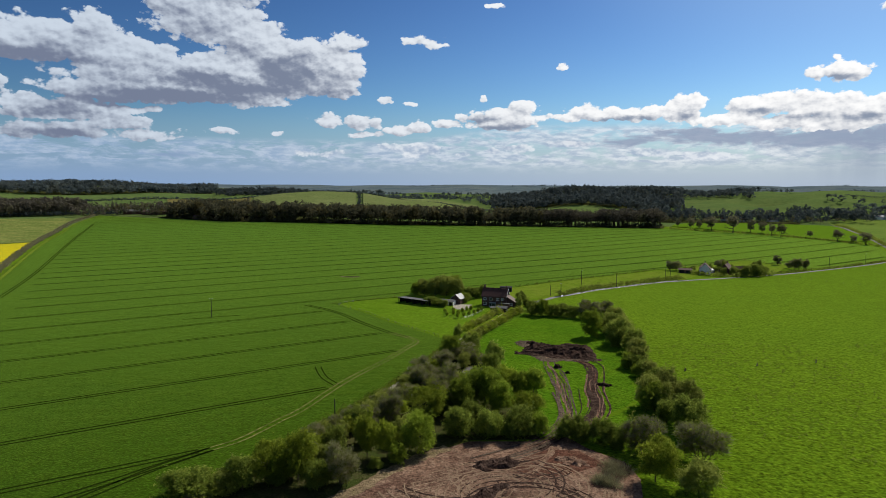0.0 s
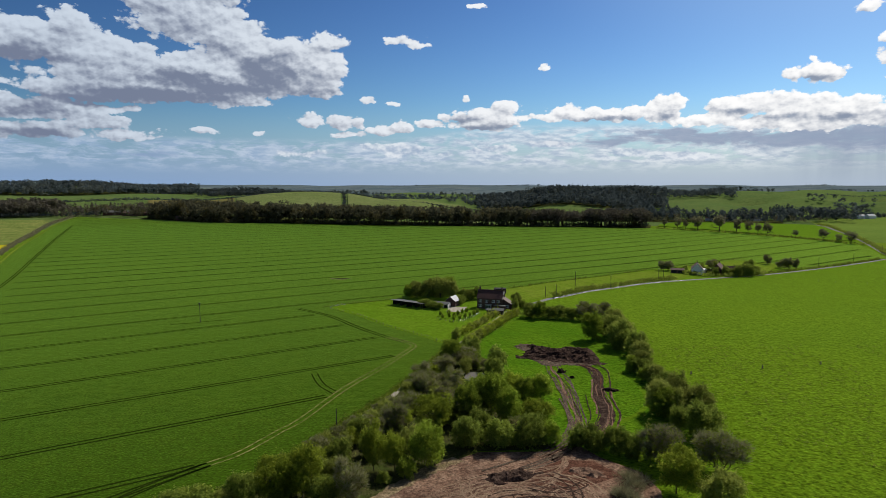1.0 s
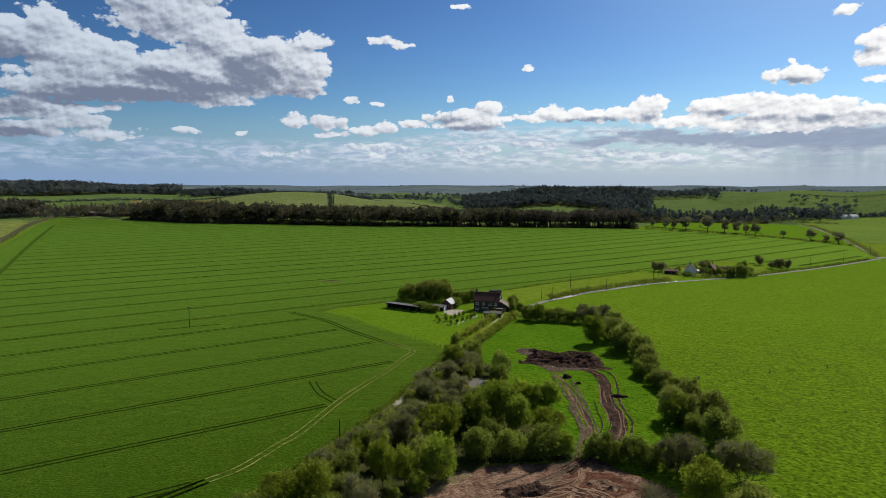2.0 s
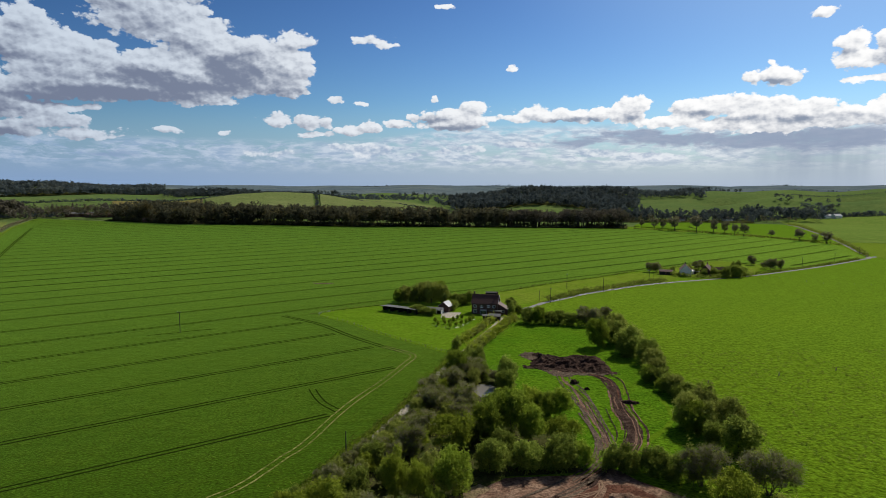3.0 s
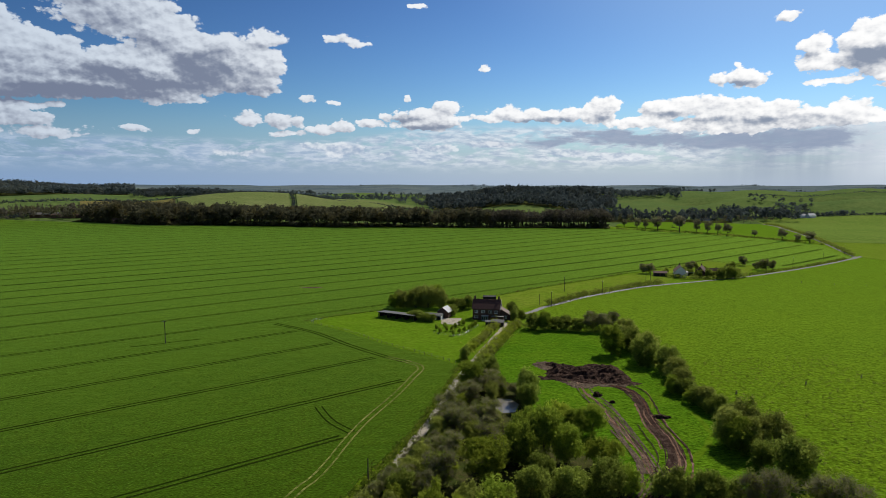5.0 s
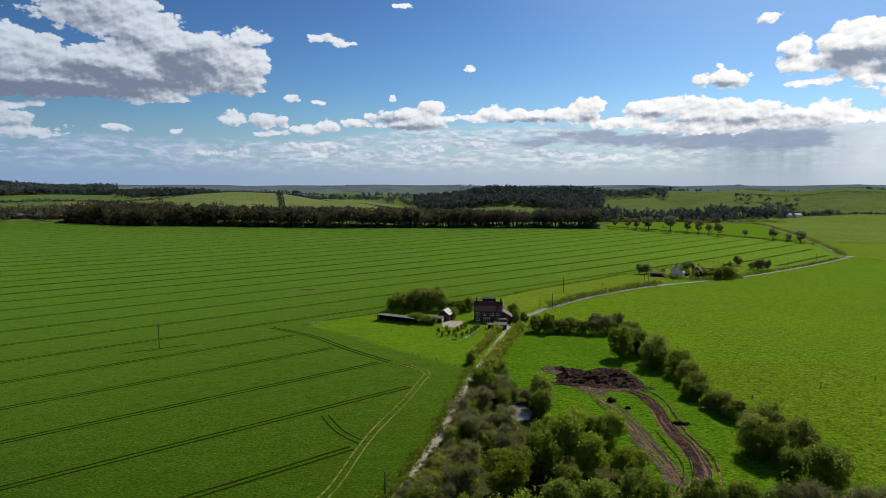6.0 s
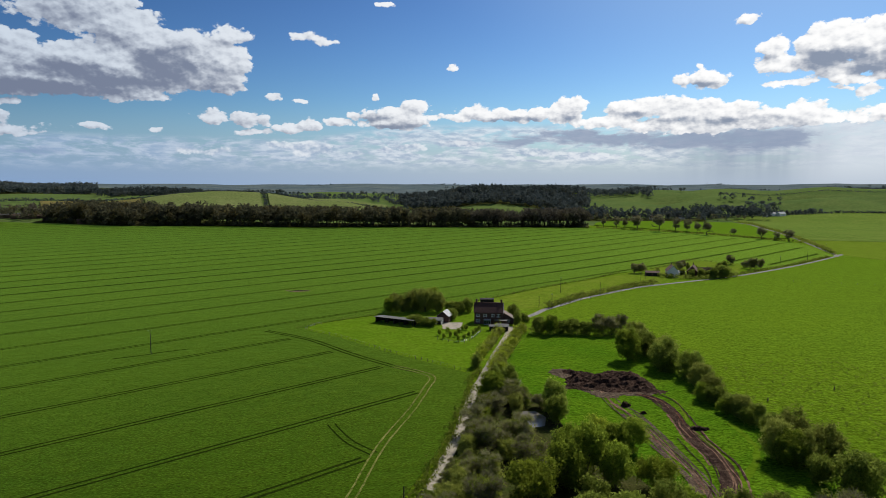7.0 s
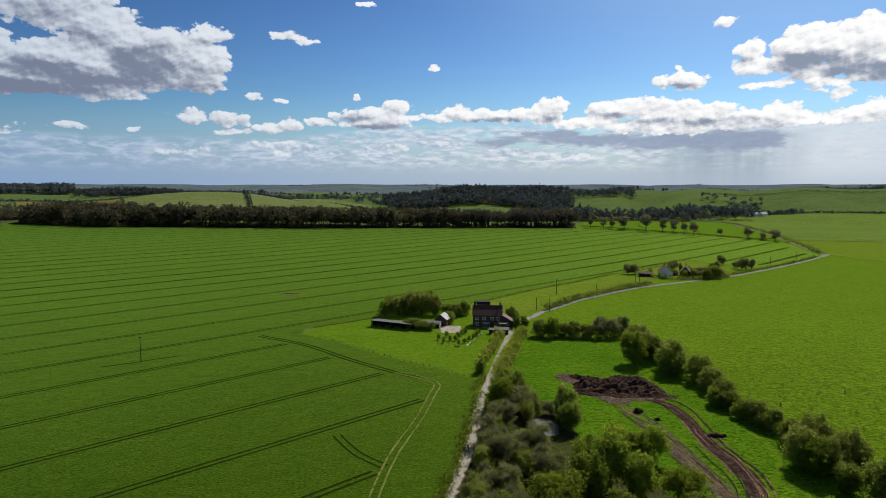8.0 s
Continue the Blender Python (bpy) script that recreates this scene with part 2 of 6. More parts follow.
def land(name, tones, sizes=(60.0, 5.0, 0.5), rough=0.95, bump=0.3, stretch=(1, 1, 1), turn=0.0, fleck=None, sheen=None, contrast=2.0, gloss=None):
    """Soil or growth: three tones mixed by noise of three sizes in metres."""
    m, N, b = base_material(name, 1.0, 0.0)
    if sheen:
        b.inputs["Sheen Weight"].default_value, b.inputs["Sheen Roughness"].default_value = sheen[0], sheen[2] if len(sheen) > 2 else 0.45
        b.inputs["Sheen Tint"].default_value = (*sheen[1], 1.0)
    if gloss:
        # blades have a faint green gloss towards the sun
        g, x = N.n.new("ShaderNodeBsdfGlossy"), N.n.new("ShaderNodeMixShader")
        x.inputs[0].default_value, g.inputs["Roughness"].default_value, g.inputs["Color"].default_value = gloss[0], gloss[1], (*gloss[2], 1.0)
        N.l.new(b.outputs[0], x.inputs[1]), N.l.new(g.outputs[0], x.inputs[2])
        N.l.new(x.outputs[0], N.n["Material Output"].inputs[0])
    at = N.n.new("ShaderNodeNewGeometry").outputs["Position"]
    mp = N.n.new("ShaderNodeMapping")
    mp.inputs["Rotation"].default_value[2], mp.inputs["Scale"].default_value = radians(turn), stretch
    N.l.new(at, mp.inputs[0])
    p = mp.outputs[0]
    large, mid, fine = (N.noise(p, 1.0 / s, 4.0, 0.55)[0] for s in sizes)
    c = N.mix(N.step(large, 0.35, 0.65), tones[0], tones[1])
    c = N.mix(N.math("MULTIPLY", N.step(mid, 0.42, 0.68), 0.7), c, tones[2])
    v = N.math("ADD", N.math("MULTIPLY", N.math("SUBTRACT", fine, 0.5), contrast), 1.0)
    if sheen:
        N.l.new(N.math("MULTIPLY_ADD", v, sheen[0] * 0.35, sheen[0] * 0.65, True), b.inputs["Sheen Weight"])
    c = N.mix(1.0, c, N.xyz(v, v, v), "MULTIPLY")
    if fleck:
        f = N.step(N.noise(p, 1.0 / fleck[1], 2.0, 0.5)[0], fleck[2], fleck[2] + 0.06)
        c = N.mix(N.math("MULTIPLY", f, fleck[3]), c, fleck[0])
    N.l.new(c, b.inputs["Base Color"])
    k = N.n.new("ShaderNodeBump")
    k.inputs["Strength"].default_value, k.inputs["Distance"].default_value = 1.0, bump
    N.l.new(N.math("ADD", N.math("MULTIPLY", mid, 1.0), N.math("MULTIPLY", fine, 0.5)), k.inputs["Height"])
    N.l.new(k.outputs[0], b.inputs["Normal"])
    return m


def foliage(name, dark, light, through_light=0.35, stand=None):
    m = bpy.data.materials.new(name)
    m.use_nodes = True
    N = Nodes(m.node_tree)
    N.n.remove(N.n["Principled BSDF"])
    isle = N.n.new("ShaderNodeNewGeometry").outputs["Random Per Island"]
    each = N.n.new("ShaderNodeObjectInfo").outputs["Random"]
    c = N.mix(isle, dark, light)
    if stand:
        # neighbouring trees differ in tint: size in metres, two tints
        at = N.n.new("ShaderNodeNewGeometry").outputs["Position"]
        flat = N.vec("MULTIPLY", at, (1.0, 1.0, 0.25))
        c = N.mix(N.math("MULTIPLY", N.step(N.noise(flat, 1.0 / stand[0], 2.0, 0.6)[0], 0.52, 0.64), 0.6), c, N.mix(isle, stand[1], stand[2]))
        w = N.math("MULTIPLY_ADD", N.noise(flat, 1.7 / stand[0], 1.0, 0.5)[0], 1.5, 0.2)
        c = N.mix(1.0, c, N.xyz(w, w, w), "MULTIPLY")
    v = N.math("MULTIPLY_ADD", each, 0.5, 0.75)
    c = N.mix(1.0, c, N.xyz(v, v, N.math("MULTIPLY", v, 0.95)), "MULTIPLY")
    d, t, x = N.n.new("ShaderNodeBsdfDiffuse"), N.n.new("ShaderNodeBsdfTranslucent"), N.n.new("ShaderNodeMixShader")
    N.l.new(c, d.inputs[0]), N.l.new(c, t.inputs[0])
    x.inputs[0].default_value = through_light
    N.l.new(d.outputs[0], x.inputs[1]), N.l.new(t.outputs[0], x.inputs[2])
    N.l.new(x.outputs[0], N.n["Material Output"].inputs[0])
    return m


def plain(name, color, rough=0.7, metal=0.0, grain=0.35, size=0.6, bump=0.01, stretch=(1, 1, 1)):
    """A worn surface: one colour with stains and grain."""
    m, N, b = base_material(name, rough, 0.3)
    b.inputs["Metallic"].default_value = metal
    p = N.vec("MULTIPLY", N.n.new("ShaderNodeTexCoord").outputs["Object"], stretch)
    a, f = N.noise(p, 1.0 / size, 5.0, 0.6)[0], N.noise(p, 9.0 / size, 3.0, 0.6)[0]
    v = N.math("ADD", 1.0, N.math("ADD", N.math("MULTIPLY", N.math("SUBTRACT", a, 0.5), grain * 2), N.math("MULTIPLY", N.math("SUBTRACT", f, 0.5), grain)))
    N.l.new(N.mix(1.0, color, N.xyz(v, v, v), "MULTIPLY"), b.inputs["Base Color"])
    k = N.n.new("ShaderNodeBump")
    k.inputs["Strength"].default_value, k.inputs["Distance"].default_value = 0.6, bump
    N.l.new(f, k.inputs["Height"]), N.l.new(k.outputs[0], b.inputs["Normal"])
    return m


M_PASTURE = land("pasture_grass", ((0.050, 0.090, 0.0025), (0.040, 0.079, 0.0025), (0.066, 0.102, 0.0041)), (55, 1.7, 0.8), bump=0.30, fleck=((0.016, 0.034, 0.002), 1.1, 0.60, 0.75), sheen=(0.60, (0.58, 0.85, 0.06)), contrast=4.6)
M_CROP = land("young_wheat", ((0.0165, 0.0415, 0.0018), (0.0115, 0.0335, 0.0016), (0.0230, 0.0460, 0.0024)), (80, 5.0, 0.55), bump=0.20, turn=-31, stretch=(0.85, 1.15, 1), sheen=(0.72, (0.60, 0.88, 0.09), 0.33), contrast=4.2, gloss=(0.018, 0.62, (0.72, 1.0, 0.10)))
M_TRAM = land("wheel_rut", ((0.0090, 0.0185, 0.0020), (0.0115, 0.0220, 0.0020), (0.016, 0.021, 0.0035)), (20, 2.0, 0.4), bump=0.1, contrast=3.0, sheen=(0.08, (0.58, 0.88, 0.10)))
M_PALE_RUT = land("dry_rut", ((0.18, 0.18, 0.052), (0.115, 0.135, 0.028), (0.042, 0.072, 0.007)), (6, 1.6, 0.5), bump=0.1, contrast=2.4)
M_PADDOCK = land("mown_grass", ((0.0630, 0.1180, 0.0046), (0.0530, 0.1060, 0.0040), (0.0760, 0.1260, 0.0074)), (25, 6.0, 1.2), bump=0.25, sheen=(0.35, (0.56, 0.85, 0.06)), contrast=1.8)
M_ROUGH = land("rough_grass", ((0.0918, 0.1312, 0.0098), (0.0754, 0.1214, 0.0074), (0.1189, 0.1435, 0.018)), (22, 5.0, 1.2), bump=0.4, sheen=(0.35, (0.6, 0.8, 0.08)), contrast=2.0)
M_MEADOW = land("lush_grass", ((0.0470, 0.1150, 0.0045), (0.0680, 0.1340, 0.0060), (0.0250, 0.0680, 0.0030)), (14, 1.8, 0.6), bump=0.55, turn=50, stretch=(0.75, 1.15, 1), sheen=(0.25, (0.55, 0.9, 0.06)), contrast=3.4)
M_SOIL = land("bare_red_soil", ((0.166, 0.101, 0.068), (0.109, 0.062, 0.043), (0.242, 0.161, 0.111)), (9, 2.4, 0.55), bump=0.5, contrast=2.8)
M_SOIL_RED = land("damp_red_soil", ((0.098, 0.045, 0.030), (0.074, 0.035, 0.024), (0.128, 0.065, 0.042)), (5, 1.6, 0.4), bump=0.3, contrast=2.4)
M_SOIL_DARK = land("wet_dark_soil", ((0.0451, 0.0279, 0.0213), (0.0328, 0.0213, 0.0172), (0.098, 0.066, 0.050)), (5, 1.4, 0.35), bump=0.4)
M_SOIL_PALE = land("dry_pale_soil", ((0.244, 0.170, 0.112), (0.198, 0.135, 0.090), (0.152, 0.099, 0.062)), (5, 1.0, 0.3), bump=0.2)
M_MUD = land("trodden_mud", ((0.098, 0.072, 0.052), (0.064, 0.047, 0.035), (0.150, 0.118, 0.084)), (4, 1.3, 0.4), bump=0.4, contrast=3.0)
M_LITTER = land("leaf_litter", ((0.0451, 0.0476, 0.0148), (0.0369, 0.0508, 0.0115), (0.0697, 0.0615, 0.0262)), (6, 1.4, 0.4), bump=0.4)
M_STRAW = land("dead_grass", ((0.2214, 0.164, 0.0984), (0.164, 0.1189, 0.0697), (0.1066, 0.0902, 0.041)), (4, 1.2, 0.4), bump=0.4, contrast=2.4)
M_TARMAC = land("worn_tarmac", ((0.2542, 0.2419, 0.2173), (0.2132, 0.205, 0.1845), (0.2952, 0.2788, 0.2542)), (12, 1.5, 0.2), bump=0.02)
M_GRAVEL = land("pale_gravel", ((0.36, 0.32, 0.265), (0.30, 0.27, 0.22), (0.21, 0.20, 0.145)), (9, 1.2, 0.25), bump=0.06)
M_RAPE = land("flowering_rape", ((0.492, 0.41, 0.0123), (0.4428, 0.3772, 0.0164), (0.3444, 0.3444, 0.0246)), (20, 4.0, 0.6), bump=0.2)
M_FAR_PALE = land("thin_spring_corn", ((0.123, 0.1517, 0.0492), (0.1435, 0.164, 0.0615), (0.1107, 0.1435, 0.0451)), (160, 30, 4.0), bump=0.1)
M_THIN = land("thin_yellowing_crop", ((0.123, 0.1558, 0.0369), (0.1804, 0.1927, 0.0533), (0.0902, 0.1312, 0.0287)), (30, 9.0, 2.5), bump=0.2, contrast=3.0)
M_FAR_BUFF = land("stubble", ((0.1558, 0.1271, 0.0451), (0.1312, 0.1148, 0.041), (0.1148, 0.123, 0.0369)), (120, 25, 4.0), bump=0.1)
# far grass is greyed for haze in its base colours
M_FAR_GREEN = land("far_grass", ((0.078, 0.112, 0.030), (0.058, 0.090, 0.026), (0.095, 0.122, 0.036)), (240, 45, 6.0), bump=0.5, sheen=(0.16, (0.55, 0.75, 0.2)), contrast=1.2)
M_FAR_PASTURE = land("far_pasture", ((0.100, 0.140, 0.022), (0.080, 0.122, 0.018), (0.120, 0.150, 0.030)), (150, 30, 4.0), bump=0.3, sheen=(0.25, (0.58, 0.8, 0.15)), contrast=1.4)
# the blue of distance haze is mixed into these base colours
M_FAR_HAZE = land("hazed_distant_land", ((0.082, 0.1107, 0.123), (0.1148, 0.1394, 0.1353), (0.0574, 0.082, 0.0943)), (420, 90, 10.0), bump=0.1, contrast=1.0)

M_LEAF = {
    "yellowgreen": foliage("spring_leaf_yellow", (0.17, 0.225, 0.020), (0.35, 0.40, 0.05), 0.62),
    "fresh": foliage("spring_leaf", (0.135, 0.195, 0.020), (0.30, 0.37, 0.046), 0.62),
    "dark": foliage("dark_leaf", (0.12, 0.165, 0.026), (0.28, 0.33, 0.06), 0.62),
    "olive": foliage("olive_leaf", (0.16, 0.19, 0.036), (0.33, 0.355, 0.08), 0.58),
    "bare": foliage("twigs", (0.17, 0.160, 0.090), (0.34, 0.320, 0.180), 0.35),
    "wood": foliage("woodland_leaf", (0.090, 0.090, 0.060), (0.16, 0.155, 0.092), 0.45, (17.0, (0.12, 0.095, 0.032), (0.20, 0.165, 0.055))),
    "wood_brown": foliage("woodland_twigs", (0.088, 0.080, 0.063), (0.165, 0.147, 0.112), 0.35, (15.0, (0.095, 0.090, 0.045), (0.18, 0.17, 0.08))),
    # far trees: blue-grey distance haze is put into the leaf colour
    "wood_hazed": foliage("hazed_woodland", (0.060, 0.077, 0.082), (0.108, 0.130, 0.128), 0.4, (30.0, (0.068, 0.073, 0.058), (0.115, 0.12, 0.088))),
    "hedge": foliage("hedge_leaf", (0.11, 0.14, 0.024), (0.245, 0.28, 0.052), 0.55),
    "verge": foliage("verge_growth", (0.10, 0.15, 0.014), (0.26, 0.30, 0.05), 0.5),
}
M_BARK = plain("bark", (0.075, 0.058, 0.042), 0.95, 0, 0.5, 0.8, 0.04, (1, 1, 0.3))
M_BRICK = plain("dark_brick", (0.105, 0.060, 0.046), 0.9, 0, 0.4, 0.5, 0.01)
M_TILE = plain("clay_tile", (0.085, 0.040, 0.033), 0.85, 0, 0.5, 0.9, 0.02, (1, 1, 2.5))
M_WING = plain("worn_brown_tile", (0.15, 0.105, 0.085), 0.8, 0, 0.5, 0.9, 0.02, (1, 1, 2.5))
M_SLATE = plain("grey_slate", (0.34, 0.34, 0.35), 0.55, 0, 0.4, 1.2, 0.02, (1, 1, 2.5))
M_TIN = plain("weathered_sheet", (0.095, 0.092, 0.086), 0.6, 0.0, 0.5, 1.5, 0.02, (3, 0.3, 1))
M_TAR = plain("black_boarding", (0.022, 0.020, 0.019), 0.85, 0, 0.5, 0.5, 0.01, (4, 4, 0.3))
M_WHITE = plain("white_paint", (0.74, 0.73, 0.70), 0.6, 0, 0.12, 0.8, 0.004)
M_POLE = plain("creosoted_pole", (0.055, 0.045, 0.036), 0.9, 0, 0.4, 0.3, 0.01, (3, 3, 0.3))
M_POST = plain("grey_timber", (0.20, 0.165, 0.125), 0.9, 0, 0.4, 0.3, 0.01, (3, 3, 0.3))
M_IRON = plain("galvanised_iron", (0.32, 0.33, 0.34), 0.45, 0.7, 0.2, 0.3, 0.003)
M_DOOR = plain("blue_grey_door", (0.36, 0.42, 0.47), 0.5, 0, 0.15, 0.5, 0.004)
M_ROOF_FAR = plain("red_tile_far", (0.12, 0.07, 0.055), 0.85, 0, 0.4, 2.0, 0.02)


def glass_material():
    m, N, b = base_material("window_glass", 0.05, 0.5)
    b.inputs["Base Color"].default_value = (0.02, 0.025, 0.03, 1)
    b.inputs["Metallic"].default_value = 0.0
    return m


M_GLASS = glass_material()


def water_material():
    m, N, b = base_material("pond_water", 0.22, 0.35)
    b.inputs["Base Color"].default_value = (0.16, 0.15, 0.135, 1)
    k = N.n.new("ShaderNodeBump")
    k.inputs["Strength"].default_value, k.inputs["Distance"].default_value = 0.2, 0.01
    N.l.new(N.noise(N.n.new("ShaderNodeNewGeometry").outputs["Position"], 2.0)[0], k.inputs["Height"])
    N.l.new(k.outputs[0], b.inputs["Normal"])
    return m


M_WATER = water_material()


# ---- the lie of the land ----
RINGS = [900, 1050, 1250, 1500, 1750, 2050, 2600, 3400, 4900]
HILLS = {   # azimuth: heights at those distances
    -180: (2, 2, 4, 10, 20, 40, 55, 60, 66),
    -50: (2, 4, 8, 14, 25, 50, 62, 62, 70),
    -36: (2, 3, 10, 27, 38, 58, 66, 62, 70),
    -28: (2, 3, 10, 26, 36, 54, 62, 62, 70),
    -21: (2, 4, 14, 30, 34, 46, 56, 60, 72),
    -14: (2, 4, 22, 44, 36, 34, 44, 55, 73),
    -7.5: (2, 4, 18, 37, 30, 28, 40, 55, 74),
    -2: (2, 3, 12, 27, 20, 20, 36, 55, 74),
    5: (2, -2, -4, 0, 6, 14, 34, 55, 73),
    12: (2, -4, -6, 5, 25, 44, 44, 55, 72),
    20: (2, 0, -6, 0, 20, 42, 42, 48, 71),
    26: (2, 1.5, -4, -4, 14, 44, 42, 42, 70),
    32: (2, 1.5, -4, 6, 34, 48, 40, 42, 72),
    40: (2, -2, -4, 8, 32, 50, 44, 42, 72),
    50: (2, 0, 0, 12, 34, 52, 50, 46, 70),
    180: (2, 2, 4, 10, 20, 40, 55, 60, 66),
}
COMBES = [(28.0, 1790, 1.5, 60, 24), (36.8, 1790, 2.4, 60, 27), (32.0, 1640, 1.6, 60, 12), (44.0, 1720, 2.5, 80, 16)]     # azimuth, distance, widths, depth
HILL_AZ = np.array(sorted(HILLS), float)
HILL_Z = np.array([HILLS[a] for a in sorted(HILLS)], float)


def ease(t):
    t = np.clip(t, 0, 1)
    return t * t * (3 - 2 * t)


def height(x, y):
    """Ground level at x, y (numbers or arrays)."""
    x, y = np.asarray(x, float), np.asarray(y, float)
    r, az = np.hypot(x, y), np.degrees(np.arctan2(x, y))
    near = -2 + 4 * ease((r - 500) / 400)
    i = np.clip(np.searchsorted(HILL_AZ, az) - 1, 0, len(HILL_AZ) - 2)
    u = ease((az - HILL_AZ[i]) / (HILL_AZ[i + 1] - HILL_AZ[i]))
    rr = np.array(RINGS, float)
    j = np.clip(np.searchsorted(rr, r) - 1, 0, len(rr) - 2)
    v = np.clip((r - rr[j]) / (rr[j + 1] - rr[j]), 0, 1)
    v = 0.5 * v + 0.5 * ease(v)
    a = HILL_Z[i, j] * (1 - v) + HILL_Z[i, j + 1] * v
    b = HILL_Z[i + 1, j] * (1 - v) + HILL_Z[i + 1, j + 1] * v
    swell = np.sin(x / 83 + 1.3) * np.cos(y / 97) + 0.7 * np.sin(x / 47 - y / 61) + 0.5 * np.cos(x / 140 + y / 55)
    swell = 4.2 * swell * ease((r - 1320) / 260) * (1 - 0.6 * ease((r - 2600) / 800))
    for a0, r0, da, dr, deep in COMBES:
        swell = swell - deep * np.exp(-((az - a0) / da) ** 2 - ((r - r0) / dr) ** 2)
    ridges = (3.5 * np.sin(az * 0.31 + 0.6) + 2.5 * np.sin(az * 0.83)) * ease((r - 2700) / 900)
    return np.where(r < 900, near, a * (1 - u) + b * u + swell + ridges)


def polar(az, r):
    return r * math.sin(radians(az)), r * math.cos(radians(az))


def mesh_object(name, verts, faces, mat, smooth=False, parent=None, label=""):
    me = bpy.data.meshes.new(name)
    me.from_pydata(verts if isinstance(verts, list) else verts.tolist(), [], faces if isinstance(faces, list) else faces.tolist())
    for m in (mat if isinstance(mat, (list, tuple)) else (mat,)):
        me.materials.append(m)
    if smooth:
        me.polygons.foreach_set("use_smooth", [True] * len(me.polygons))
    me.update()
    ob = new(name, me)
    if parent:
        ob.parent = parent
    return tagged(ob, label)


def part(name, bm, mat, parent=None, label="", smooth=False):
    """Links a bmesh as one mesh object under a thing or a part."""
    me = bpy.data.meshes.new(name)
    bm.normal_update()
    bm.to_mesh(me)
    bm.free()
    for m in (mat if isinstance(mat, (list, tuple)) else (mat,)):
        me.materials.append(m)
    if smooth:
        me.polygons.foreach_set("use_smooth", [True] * len(me.polygons))
    ob = new(name, me)
    if parent:
        ob.parent = parent
    return tagged(ob, label)


def build_ground():
    az = np.concatenate([np.arange(-180, -60, 6), np.arange(-60, 66, 1.25), np.arange(66, 180, 6)])
    rad = np.concatenate([np.arange(20, 500, 60), np.arange(500, 1000, 25), np.arange(1000, 2200, 30), np.geomspace(2200, 4950, 30)])
    A, R = np.meshgrid(np.radians(az), rad)
    X, Y = R * np.sin(A), R * np.cos(A)
    V = np.stack([X, Y, height(X, Y)], -1).reshape(-1, 3)
    n, m = len(rad), len(az)
    F, K = [], []
    for i in range(n - 1):
        for j in range(m):
            k = (j + 1) % m
            F.append((i * m + j, i * m + k, (i + 1) * m + k, (i + 1) * m + j))
            # rings beyond 2400 m take the land tinted for haze
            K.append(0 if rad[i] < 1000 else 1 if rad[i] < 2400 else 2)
    V = np.vstack([V, [[0, 0, float(height(0, 1))]]])
    F += [(len(V) - 1, (j + 1) % m, j) for j in range(m)]
    K += [0] * m
    ob = mesh_object("ground", V.tolist(), F, [M_PASTURE, M_FAR_GREEN, M_FAR_HAZE], True)
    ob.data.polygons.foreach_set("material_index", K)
    for f in ob.data.polygons:
        if f.normal.z < 0:
            f.flip()
    return tagged(ob, "wide green pasture and hills reaching the horizon", "ground", kind="structure")


build_ground()


def sheet(name, outline, lift, mat, label, category, cell=40.0):
    """A piece of land draped over the ground."""
    bm = bmesh.new()
    f = bm.faces.new([bm.verts.new((x, y, 0)) for x, y in outline])
    bm.normal_update()
    if f.normal.z < 0:
        f.normal_flip()
    bmesh.ops.triangulate(bm, faces=bm.faces[:])
    xs, ys = [p[0] for p in outline], [p[1] for p in outline]
    for lo, hi, axis in ((min(xs), max(xs), (1, 0, 0)), (min(ys), max(ys), (0, 1, 0))):
        c = (math.floor(lo / cell) + 1) * cell
        while c < hi:
            bmesh.ops.bisect_plane(bm, geom=bm.verts[:] + bm.edges[:] + bm.faces[:], plane_co=(axis[0] * c, axis[1] * c, 0), plane_no=axis)
            c += cell
    for v in bm.verts:
        v.co.z = float(height(v.co.x, v.co.y)) + lift
    return tagged(part(name, bm, mat, smooth=True), label, category, kind="structure")


def smooth_line(points, gap):
    """Points along a soft curve through the given ones, about gap metres apart."""
    P = [Vector((*p[:2], 0)) for p in points]
    P = [2 * P[0] - P[1]] + P + [2 * P[-1] - P[-2]]
    out = []
    for a, b, c, d in zip(P, P[1:], P[2:], P[3:]):
        k = max(1, int((c - b).length / gap))
        for i in range(k):
            t = i / k
            out.append(0.5 * (2 * b + (c - a) * t + (2 * a - 5 * b + 4 * c - d) * t * t + (3 * b - a - 3 * c + d) * t ** 3))
    return out + [P[-2]]


